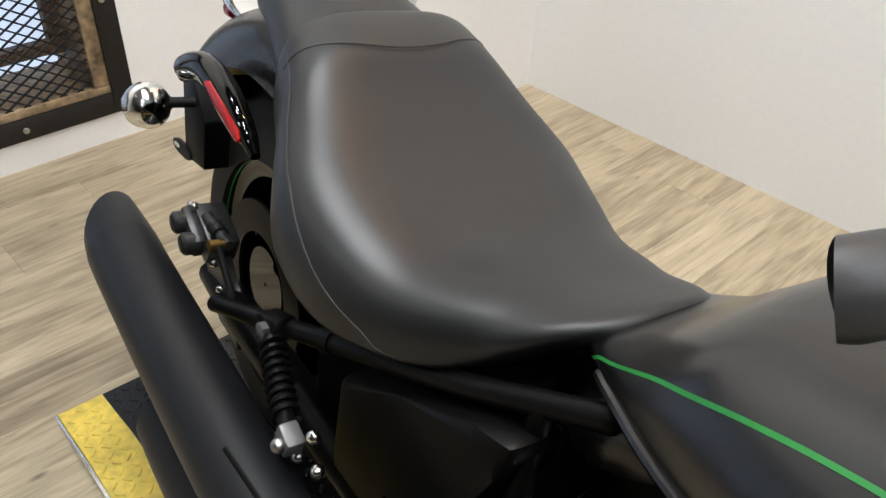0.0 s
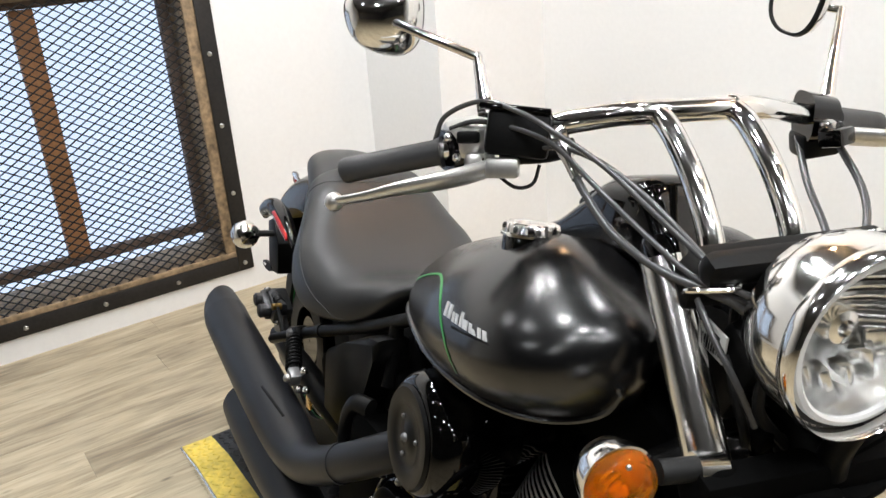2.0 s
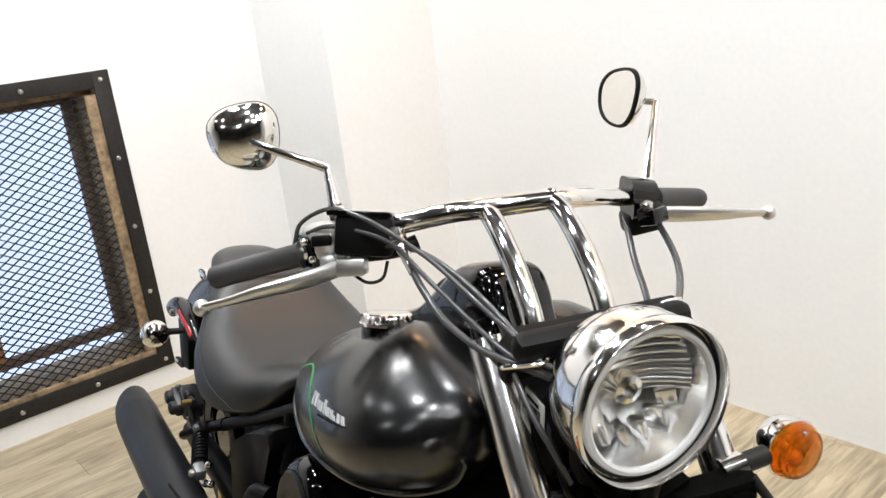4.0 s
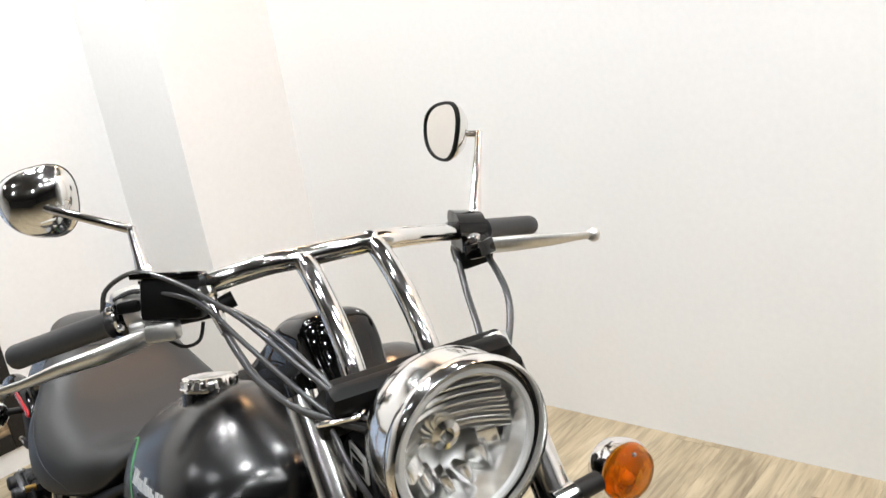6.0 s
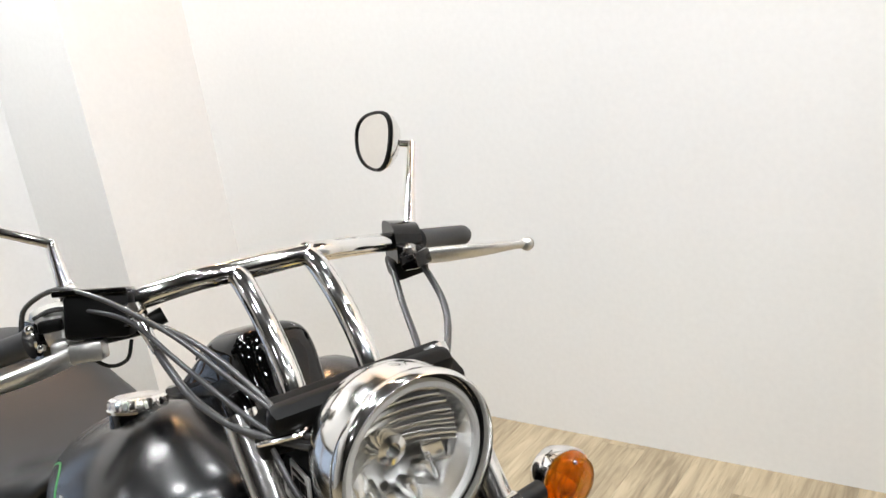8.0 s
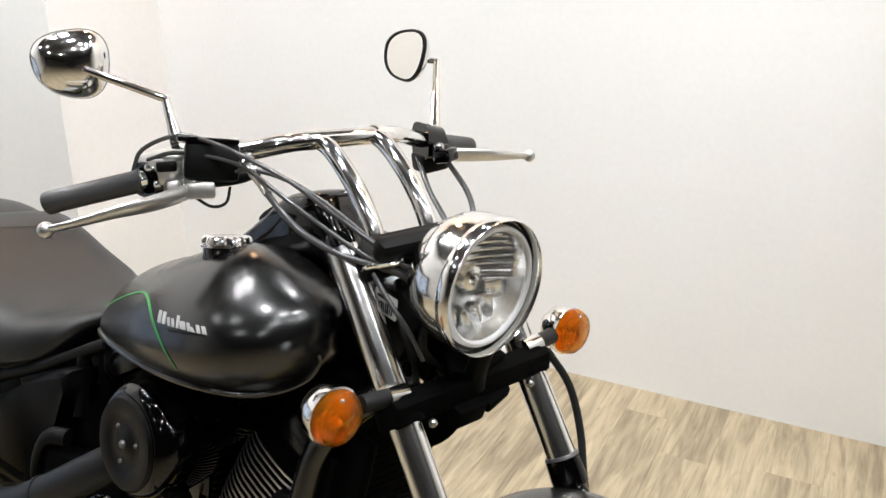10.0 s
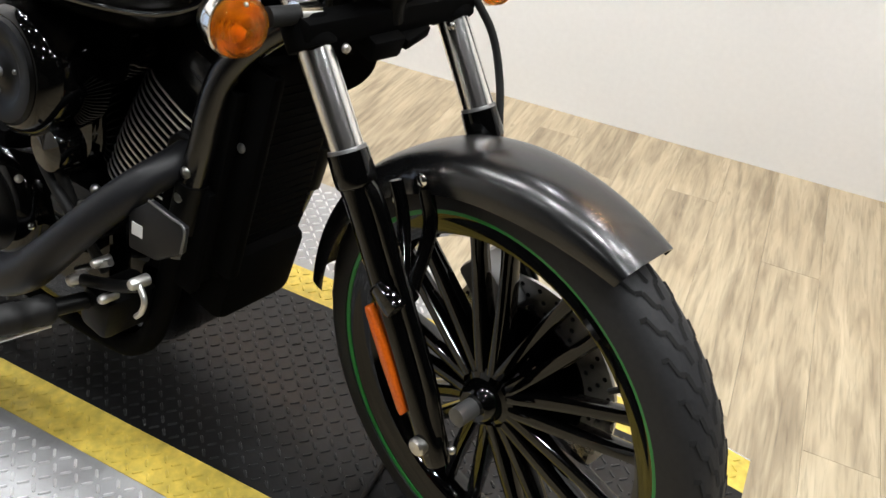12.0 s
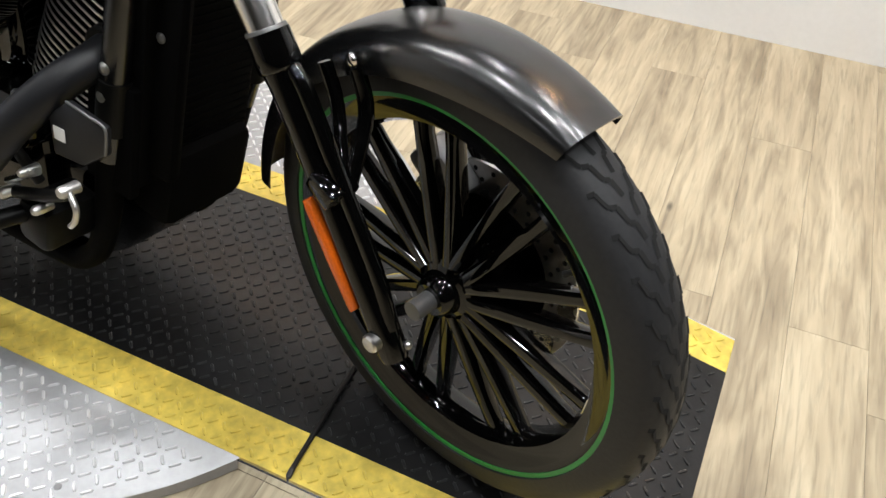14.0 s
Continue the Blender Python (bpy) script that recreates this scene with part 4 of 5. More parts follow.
# switch housings
sw = steered("switch_housing", loft(B(), [oval((0.978 + 0.012 * f, -0.258 + 0.042 * f, 1.007 + 0.01 * f), (1, 0.2, 0), (0, 0, 1), 0.026, 0.024, 3.2, 20) for f in (0, 0.25, 0.75, 1)]), GLOSS, "black and chrome switch housing")
part("switch_button", block(B(), (1.016, -0.240, 1.030), (0.016, 0.026, 0.014), 0.003, (0, -10, -18)), MATT, sw)
part("clamp_band", block(B(), (1.040, -0.222, 1.022), (0.016, 0.012, 0.040), 0.003, (0, -14, -20)), ALU, sw)
for q in ((1.010, -0.262, 1.030), (1.018, -0.255, 1.008), (1.040, -0.228, 1.006)):
    part("screw", ball(B(), q, 0.0052, 10), CHROME, sw)
part("chrome_shell", loft(B(), [oval((0.984 + 0.012 * f, -0.250 + 0.030 * f, 1.020 + 0.008 * f), (1, 0.2, 0), (0, 0, 1), a, b, 3.0, 20) for f, a, b in ((-0.15, 0.018, 0.014), (0, 0.027, 0.021), (0.3, 0.029, 0.023), (0.9, 0.029, 0.022), (1.3, 0.022, 0.018))]), ALU, sw)
mc = steered("brake_reservoir", block(B(), (1.050, -0.192, 1.036), (0.040, 0.070, 0.050), 0.006, (-6, -14, -22)), MATT, "black brake fluid reservoir")
part("lid", block(B(), (1.043, -0.192, 1.0625), (0.048, 0.078, 0.007), 0.002, (-6, -14, -22)), GLOSS, mc)
steered("reservoir_arm", tube(B(), [(1.02, -0.20, 1.005), (1.045, -0.155, 1.010), (1.05, -0.125, 1.018)], 0.010, 12), MATT)
for pts in ([(1.03, -0.215, 0.992), (1.045, -0.195, 0.975), (1.05, -0.175, 0.978), (1.045, -0.165, 0.998)],):
    steered("wire", tube(B(), pts, 0.0022, 8), RUBBER)
swl = steered("switch_housing", loft(B(), [oval((0.980 + 0.012 * f, 0.262 - 0.050 * f, 1.004 + 0.012 * f), (1, -0.2, 0), (0, 0, 1), 0.030, 0.032, 3.2, 20) for f in (0, 0.2, 0.8, 1)]), GLOSS, "black switch housing")
part("lower_shell", block(B(), (0.990, 0.236, 0.980), (0.050, 0.052, 0.034), 0.008, (8, 0, -12)), MATT, swl)
part("screw", ball(B(), (1.015, 0.242, 1.000), 0.009, 12), CHROME, swl)
# throttle and brake lines on the right, clutch cable on the left
for pts, r, m in (([(0.972, -0.268, 1.020), (0.985, -0.258, 1.050), (1.030, -0.228, 1.072), (1.075, -0.200, 1.066), (1.114, -0.175, 1.050), (1.170, -0.145, 1.025), (1.230, -0.118, 0.990), (1.285, -0.092, 0.957), (1.310, -0.080, 0.941), (1.318, -0.050, 0.925), (1.312, -0.015, 0.905)], 0.0030, CABLE),
                  ([(0.985, -0.252, 1.035), (1.025, -0.231, 1.049), (1.076, -0.194, 1.045), (1.110, -0.170, 1.032), (1.165, -0.150, 1.003), (1.220, -0.130, 0.975), (1.275, -0.110, 0.950), (1.298, -0.095, 0.939), (1.312, -0.065, 0.925), (1.308, -0.030, 0.900)], 0.0030, CABLE),
                  ([(1.112, -0.160, 1.024), (1.130, -0.158, 1.008), (1.156, -0.154, 0.988), (1.200, -0.145, 0.963), (1.255, -0.125, 0.945), (1.296, -0.098, 0.936), (1.310, -0.070, 0.920), (1.306, -0.040, 0.880)], 0.0045, CABLE),
                  ([(1.060, -0.180, 1.020), (1.105, -0.163, 1.031), (1.150, -0.140, 1.024), (1.200, -0.115, 1.000), (1.260, -0.095, 0.968), (1.302, -0.083, 0.942), (1.315, -0.055, 0.930), (1.310, -0.020, 0.910)], 0.0034, CABLE),
                  ([(1.286, -0.104, 0.930), (1.318, -0.102, 0.900), (1.345, -0.092, 0.866), (1.352, -0.075, 0.825)], 0.0034, CABLE),
                  ([(0.983, 0.215, 0.988), (1.014, 0.203, 0.962), (1.048, 0.190, 0.939), (1.115, 0.165, 0.912), (1.170, 0.140, 0.888), (1.25, 0.110, 0.85)], 0.0048, CABLE),
                  ([(1.000, 0.236, 1.003), (1.022, 0.236, 0.994), (1.090, 0.225, 0.956), (1.134, 0.205, 0.931), (1.170, 0.175, 0.902), (1.198, 0.150, 0.889), (1.26, 0.12, 0.84)], 0.0048, CABLE),
                  ([(1.375, 0.128, 0.79), (1.40, 0.150, 0.74), (1.425, 0.150, 0.68), (1.45, 0.135, 0.62), (1.49, 0.12, 0.52), (1.515, 0.10, 0.47)], 0.0055, RUBBER)):
    steered("cable", tube(B(), pts, r, 10), m, "grey control cable" if m is CABLE else "")
banjo = steered("banjo", tube(B(), [(1.100, -0.163, 1.036), (1.108, -0.161, 1.028), (1.116, -0.160, 1.020), (1.134, -0.157, 1.004)], [0.0080, 0.0085, 0.0062, 0.0058], 14, smooth=False), CHROME, "chrome brake hose fitting")
part("banjo_bolt", lathe(B(), [(0.0105, -0.006), (0.0110, 0.004), (0.0085, 0.010), (0.0, 0.012)], (1.096, -0.163, 1.042), (0.6, -0.55, 0.58), 6), CHROME, banjo)
steered("cable_guide", tube(B(), [(1.280, -0.112, 0.930), (1.298, -0.118, 0.940), (1.3085, -0.098, 0.942), (1.312, -0.079, 0.943), (1.300, -0.070, 0.950)], 0.0030, 8), CHROME, "bent wire cable guide")

# ---- mirrors ----
def mirror_head(c, n, upv, flip):
    """A rounded teardrop mirror: chrome back, dark rim, glass. n points out of the glass."""
    n = Vector(n).normalized()
    upv = (Vector(upv) - n * Vector(upv).dot(n)).normalized()
    r = upv.cross(n).normalized() * flip
    def ring(k, h):
        out = []
        for i in range(40):
            t = 2 * math.pi * i / 40
            x, y = math.cos(t), math.sin(t)
            x, y = math.copysign(abs(x) ** 0.8, x), math.copysign(abs(y) ** 0.8, y)
            wx = (0.048 if flip > 0 else 0.056) * (1 + 0.10 * y)
            out.append(Vector(c) + r * (k * wx * x) + upv * (k * 0.045 * y * (1 - 0.16 * x)) + n * h)
        return out
    back = loft(B(), [ring(0.12, -0.031), ring(0.4, -0.029), ring(0.7, -0.022), ring(0.9, -0.011), ring(1.0, 0.0), ring(0.99, 0.003), ring(0.95, 0.003)], cap=True)
    rim = loft(B(), [ring(1.01, 0.001), ring(1.0, 0.0065), ring(0.93, 0.0070), ring(0.90, 0.0044)], cap=False)
    glass = loft(B(), [ring(0.91, 0.0044), ring(0.5, 0.0045), ring(0.1, 0.0046)], cap=True)
    return back, rim, glass


for base, bend, joint, c, n, flip in (((0.992, -0.212, 1.055), (0.968, -0.214, 1.112), (0.918, -0.298, 1.150), (0.885, -0.306, 1.155), (-0.93, 0.30, 0.05), 1),
                                      ((0.982, 0.252, 1.024), (0.900, 0.323, 1.137), (0.884, 0.310, 1.139), (0.866, 0.279, 1.147), (0.0, -0.97, 0.20), -1)):
    stem = steered("mirror", tube(B(), [base, tuple(np.array(base) * 0.5 + np.array(bend) * 0.5), bend], [0.0105, 0.0072, 0.0055], 12, smooth=False), CHROME, "chrome rear-view mirror on a bent stem")
    part("arm", tube(B(), [bend, joint, tuple(np.array(joint) * 0.4 + np.array(c) * 0.6)], 0.0055, 12, smooth=False), CHROME, stem)
    part("elbow", ball(B(), bend, 0.0062, 12), CHROME, stem)
    part("base_nut", lathe(B(), [(0.011, -0.012), (0.011, 0.010), (0.008, 0.014)], base, (-0.3, 0, 0.95), 6), CHROME, stem)
    back, rim, glass = mirror_head(c, n, (0, 0, 1), flip)
    head = part("shell", back, CHROME, stem, "chrome mirror shell", sharp=60)
    part("rim", rim, MATT, head)
    part("glass", glass, MIRROR, head)

# ---- engine ----
bm = B()
block(bm, (0.80, 0, 0.30), (0.46, 0.30, 0.26), 0.05)
block(bm, (1.00, 0, 0.27), (0.20, 0.22, 0.20), 0.04)
engine = fixed("engine", bm, GLOSS, "gloss black V-twin engine with machined fins")
FA = Vector((math.sin(radians(26)), 0, math.cos(radians(26))))
RA = Vector((-math.sin(radians(30)), 0, math.cos(radians(30))))
for base, ax, n_f in ((Vector((0.996, 0.0, 0.380)), FA, 17), (Vector((0.80, 0.0, 0.42)), RA, 12)):
    side = Vector((0, 1, 0))
    fwd = side.cross(ax).normalized()
    cyl = part("cylinder", loft(B(), [oval(base + ax * h, fwd, side, 0.062, 0.080, 3, 28) for h in (0.0, 0.20 if n_f < 17 else 0.245)]), MATT, engine, "black finned cylinder")
    for k in range(n_f):
        h = 0.040 + k * 0.0124 if n_f == 17 else 0.02 + k * 0.0116
        w = 0.087 + 0.003 * math.sin(k / n_f * 3.1)
        part("fin", loft(B(), [oval(base + ax * (h + dh), fwd, side, w - e, 0.108 - e, 3.2, 32) for dh, e in ((0, 0.002), (0.0006, 0), (0.0030, 0), (0.0036, 0.002))]), BLACKP, cyl)
        part("fin_edge", loft(B(), [oval(base + ax * (h + dh), fwd, side, w + e, 0.108 + e, 3.2, 40) for dh, e in ((0.0004, -0.001), (0.0008, 0.0006), (0.0032, 0.0006), (0.0036, -0.001))], cap=False), FIN, cyl, "bright machined fin edge")
    up, fit = (0.042, 0.82) if n_f == 17 else (0.0, 1.0)
    part("head", loft(B(), [oval(base + ax * (h + up), fwd, side, a * fit, b * fit, 2.8, 28) for h, a, b in ((0.205, 0.085, 0.10), (0.225, 0.088, 0.104), (0.25, 0.082, 0.098), (0.275, 0.06, 0.075), (0.282, 0.02, 0.03))]), SATIN, cyl, "satin black cylinder head")
    if n_f == 17:
        for h0, m, w in ((0.262, ALU, 0.062), (0.274, CASTIRON, 0.050)):
            c = base + ax * h0
            part("rocker_cover", loft(B(), [oval(c + ax * dh + fwd * 0.004, fwd, side, a * w / 0.062, a * 1.35, 2.6, 32) for dh, a in ((-0.004, 0.060), (0.006, 0.062), (0.018, 0.058), (0.028, 0.048), (0.034, 0.034), (0.036, 0.010))]), m, cyl, "polished rocker cover" if m is ALU else "dark rocker cap")
AC, AN = Vector((0.936, -0.180, 0.596)), Vector((-0.05, -1, 0.06)).normalized()
ac = fixed("air_cleaner", lathe(B(), [(0.055, -0.06), (0.080, -0.05), (0.087, -0.02), (0.089, 0.0), (0.088, 0.026), (0.083, 0.042), (0.074, 0.051), (0.068, 0.053)], AC, AN, 64), GLOSS, "round gloss black air cleaner", sharp=50)
face = part("face_plate", lathe(B(), [(0.070, 0.0535), (0.066, 0.0580), (0.048, 0.0590), (0.042, 0.0562), (0.036, 0.0545), (0.020, 0.0545), (0.016, 0.0570), (0.0, 0.0580)], AC, AN, 64, cap=False), DULL, ac, "dished satin black face")
for k in range(3):
    a = radians(30 + 120 * k)
    u = AN.orthogonal().normalized()
    d = math.cos(a) * u + math.sin(a) * AN.cross(u)
    part("face_screw", ball(B(), AC + d * 0.029 + AN * 0.055, 0.0035, 8), STEELDARK, face)
part("intake_duct", loft(B(), [oval(p, (1, 0, 0), (0, 0, 1), a, b, 3, 20) for p, a, b in (((0.985, -0.14, 0.65), 0.075, 0.055), ((1.005, -0.10, 0.66), 0.06, 0.05), ((0.96, -0.02, 0.64), 0.05, 0.045))]), GLOSS, ac)
part("centre_bolt", ball(B(), tuple(AC + AN * 0.058), 0.0065, 10), STEELDARK, face)
bm = lathe(B(), [(0.10, -0.05), (0.10, 0.0), (0.094, 0.012), (0.078, 0.020), (0.052, 0.026), (0.0, 0.030)], (0.795, -0.165, 0.335), (0, -1, 0.05), 48)
cc = part("clutch_cover", bm, GLOSS, engine, "round gloss black clutch cover", sharp=50)
part("cover_face", lathe(B(), [(0.074, 0.0215), (0.070, 0.0255), (0.050, 0.0295), (0.0, 0.033)], (0.795, -0.165, 0.335), (0, -1, 0.05), 48, cap=False), DULL, cc, "dull black cover face")
for k in range(8):
    a = 2 * math.pi * k / 8
    part("cover_bolt", ball(B(), (0.795 + 0.096 * math.cos(a), -0.176, 0.335 + 0.096 * math.sin(a)), 0.0065, 10), STEEL, cc)
for c, r in (((0.985, -0.205, 0.505), 0.035), ((1.02, -0.165, 0.40), 0.03)):
    part("side_cap", lathe(B(), [(r, -0.03), (r, 0.0), (r * 0.9, 0.008), (0, 0.012)], c, (0, -1, 0), 28), GLOSS, engine)
for c in ((0.99, -0.185, 0.445), (1.015, -0.18, 0.425), (1.03, -0.17, 0.452), (0.97, -0.19, 0.47), (1.045, -0.185, 0.405)):
    part("bolt", ball(B(), c, 0.0075, 10), STEEL, engine)
for pts, r in (([(0.94, -0.19, 0.47), (0.99, -0.20, 0.44), (1.03, -0.19, 0.39), (1.05, -0.17, 0.33)], 0.008), ([(0.93, -0.17, 0.52), (0.98, -0.19, 0.47), (1.00, -0.18, 0.40), (0.98, -0.17, 0.34)], 0.009)):
    part("hose", tube(B(), pts, r, 10), RUBBER, engine)

# ---- exhaust ----
up_ex = fixed("upper_exhaust", tube(B(), [(0.90, -0.135, 0.585), (0.885, -0.19, 0.555), (0.83, -0.225, 0.510), (0.74, -0.250, 0.445), (0.66, -0.262, 0.395), (0.60, -0.266, 0.368), (0.54, -0.266, 0.358), (0.46, -0.264, 0.356), (0.30, -0.262, 0.355), (0.0, -0.258, 0.352), (-0.08, -0.256, 0.352)], [0.026, 0.0285, 0.0300, 0.0305, 0.0330, 0.0365, 0.042, 0.048, 0.051, 0.051, 0.051], 28, n=4, cap=False), EXH, "matt black upper exhaust with slash-cut end")
bm = B()
rings = []
for f in np.linspace(0, 1, 6):
    f = float(f)
    rings.append([Vector((-0.08 - f * (0.056 + 0.036 * math.sin(t) + 0.030 * math.cos(t)), -0.256 + 0.051 * math.cos(t) * (1 - 0.06 * f), 0.352 + 0.051 * math.sin(t) * (1 - 0.06 * f))) for t in [2 * math.pi * k / 28 for k in range(28)]])
inner = [[Vector((-0.155, -0.256, 0.352)) + (p - Vector((p.x, -0.256, 0.352))) * 0.93 + Vector((p.x + 0.155, 0, 0)) for p in rings[-1]]]
inner.append([Vector((0.0, -0.256 + (p.y + 0.256) * 0.92, 0.352 + (p.z - 0.352) * 0.92)) for p in rings[-1]])
loft(bm, rings + inner, cap=False)
part("muffler_tip", bm, EXH, up_ex, "slash-cut matt black muffler end", sharp=30)
part("joint_clamp", tube(B(), [(0.745, -0.2485, 0.4485), (0.732, -0.2515, 0.4395)], 0.0325, 24, smooth=False), EXH, up_ex)
low_ex = fixed("lower_exhaust", tube(B(), [(1.136, -0.095, 0.534), (1.146, -0.130, 0.529), (1.132, -0.182, 0.503), (1.092, -0.224, 0.448), (1.036, -0.245, 0.378), (0.988, -0.252, 0.330), (0.93, -0.256, 0.300), (0.85, -0.258, 0.284), (0.72, -0.260, 0.270), (0.60, -0.262, 0.262), (0.45, -0.264, 0.256), (0.26, -0.264, 0.252), (0.17, -0.264, 0.252)], [0.0225, 0.0235, 0.0240, 0.0250, 0.0270, 0.0295, 0.0320, 0.034, 0.037, 0.044, 0.050, 0.052, 0.050], 28, n=4), EXH, "matt black lower exhaust")
part("flange", lathe(B(), [(0.030, -0.006), (0.030, 0.006), (0.026, 0.010)], (1.137, -0.106, 0.534), (0.2, -0.95, -0.1), 20), MATT, low_ex)
for s in (-1, 1):
    part("flange_nut", ball(B(), (1.144 + 0.018 * s, -0.118, 0.534 + 0.026 * s), 0.006, 8), STEEL, low_ex)
part("heat_slot", tube(B(), [(0.50, -0.275, 0.401), (0.44, -0.280, 0.403), (0.38, -0.284, 0.4015)], 0.003, 8, squash=0.4), MATT, up_ex)

# ---- frame, radiator, pegs ----
for s in (-1, 1):
    fr = fixed("frame_tube", tube(B(), [(1.300, s * 0.045, 0.765), (1.255, s * 0.085, 0.735), (1.205, s * 0.118, 0.665), (1.184, s * 0.128, 0.560), (1.162, s * 0.128, 0.460), (1.143, s * 0.124, 0.390)], 0.0195, 18), SATIN, "satin black frame tube")
    # same tube in a duller black, the shade below put into its colour
    part("shaded_run", tube(B(), [(1.143, s * 0.124, 0.392), (1.110, s * 0.115, 0.270), (1.06, s * 0.11, 0.18), (0.95, s * 0.11, 0.150), (0.50, s * 0.11, 0.15)], 0.0190, 16), BLACKP, fr)
    part("joint_sleeve", tube(B(), [(1.173, s * 0.128, 0.512), (1.158, s * 0.128, 0.435)], 0.0225, 18, smooth=False), MATT, fr)
    for z, x in ((0.53, 1.178), (0.49, 1.168), (0.45, 1.16)):
        part("frame_bolt", ball(B(), (x, s * 0.1475, z), 0.0085, 10, (1, 0.6, 1)), STEEL, fr)
rad = fixed("radiator", block(B(), (1.188, 0, 0.515), (0.048, 0.170, 0.345), 0.010, (0, 9, 0)), BLACKP, "black radiator behind a plastic guard")
part("guard", block(B(), (1.215, -0.088, 0.525), (0.066, 0.024, 0.320), 0.010, (0, 9, 0)), BLACKP, rad)
for k in range(22):
    part("core_slat", block(B(), (1.2095 + 0.00198 * (k - 10.5), 0.005, 0.515 + 0.0125 * (k - 10.5)), (0.010, 0.140, 0.0035), 0, (0, 9, 0)), BLACKP, rad)
part("lower_cowl", block(B(), (1.160, 0, 0.335), (0.085, 0.16, 0.13), 0.02, (0, 12, 0)), BLACKP, rad)
part("guard_clip", ball(B(), (1.226, -0.101, 0.5716), 0.007, 10, (1, 0.5, 1)), STEELDARK, rad)
hb = fixed("horn_bracket", prism(B(), [(1.136, 0.472), (1.176, 0.504), (1.240, 0.492), (1.236, 0.453), (1.19, 0.422), (1.137, 0.419)], 'y', -0.202, -0.192, 0.004), EXH, "black control bracket")
# pale highlight along the bracket's edge, drawn as a thin grey tube
part("edge_highlight", tube(B(), [(1.174, -0.2015, 0.503), (1.210, -0.2015, 0.497), (1.238, -0.2015, 0.4905), (1.2345, -0.2015, 0.454)], 0.0018, 8), STEELDARK, hb)
part("sticker", block(B(), (1.156, -0.2035, 0.454), (0.020, 0.001, 0.018), 0), PAPER, hb, "small white sticker")
ped = fixed("brake_pedal", tube(B(), [(1.04, -0.205, 0.325), (1.09, -0.212, 0.345), (1.14, -0.215, 0.365), (1.18, -0.215, 0.385)], 0.009, 12), MATT, "black and bare metal brake pedal linkage")
for c, r in (((1.045, -0.212, 0.330), 0.009), ((1.175, -0.215, 0.388), 0.0085), ((1.115, -0.215, 0.335), 0.007), ((1.10, -0.215, 0.385), 0.0065)):
    part("pivot", lathe(B(), [(r, -0.014), (r, 0.010), (r * 0.7, 0.014), (0, 0.015)], c, (0, -1, 0), 14), ALU, ped)
part("hook", tube(B(), [(1.18, -0.218, 0.388), (1.195, -0.222, 0.372), (1.190, -0.222, 0.352), (1.180, -0.222, 0.340)], 0.0042, 10), ALU, ped)
part("pushrod", tube(B(), [(1.05, -0.215, 0.350), (1.12, -0.215, 0.392)], 0.005, 8, smooth=False), STEEL, ped)
peg = fixed("footpeg", tube(B(), [(1.062, -0.20, 0.300), (1.045, -0.255, 0.298)], 0.013, 12, smooth=False), MATT, "rubber footpeg with bare metal end")
rings = [oval(Vector((1.045 - 0.028 * f, -0.25 - 0.118 * f, 0.298 - 0.004 * f)), (1, -0.2, 0), (0, 0, 1), a, a, 2.3, 20) for f, a in ((0, 0.016), (0.06, 0.021), (0.18, 0.021), (0.2, 0.0195), (0.36, 0.0195), (0.38, 0.021), (0.54, 0.021), (0.56, 0.0195), (0.72, 0.0195), (0.74, 0.021), (0.94, 0.021), (1.0, 0.016))]
part("rubber", loft(B(), rings), RUBBER, peg, "ribbed black rubber")
part("scraper", tube(B(), [(1.045, -0.255, 0.272), (1.018, -0.372, 0.266)], 0.005, 8, smooth=False), ALU, peg)
# black block added to stop the bright floor showing through the gap
fixed("gap_filler", block(B(), (0.905, 0.02, 0.620), (0.150, 0.080, 0.130), 0.02, (0, 10, 0)), BLACKP)
fixed("peg_mount", block(B(), (1.075, -0.165, 0.285), (0.06, 0.09, 0.07), 0.012, (0, 10, 0)), MATT)
# black fillers added behind the pipes so that the underside stays dark
fixed("underside_filler", block(B(), (0.66, -0.085, 0.325), (0.34, 0.17, 0.25), 0.03, (0, -6, 0)), BLACKP)
fixed("rear_gap_filler", block(B(), (0.43, -0.115, 0.385), (0.26, 0.05, 0.17), 0.02, (0, -22, 0)), BLACKP)
# black screens added to hide the lower fins and leave that gap dark
fixed("fin_screen_side", block(B(), (1.152, -0.121, 0.425), (0.085, 0.02, 0.17), 0.006, (0, 9, 0)), BLACKP)
fixed("fin_screen_front", block(B(), (1.197, -0.106, 0.500), (0.022, 0.026, 0.30), 0.004, (0, 9, 0)), BLACKP)
fixed("belly_plate", block(B(), (0.92, 0, 0.175), (0.24, 0.18, 0.05), 0.012), BLACKP)
# black filler added where the area beside the fins is only dark
fixed("fin_side_filler", loft(B(), [oval((0.925, y, 0.560), (1, 0, 0.1), (-0.1, 0, 1), a, b, 3.2, 24) for y, a, b in ((-0.02, 0.045, 0.125), (-0.105, 0.042, 0.12), (-0.122, 0.030, 0.105))]), GLOSS, "gloss black filler added beside the cylinder")
fixed("side_stand", tube(B(), [(0.78, 0.12, 0.17), (0.74, 0.20, 0.10), (0.70, 0.262, 0.030)], 0.011, 12), MATT)

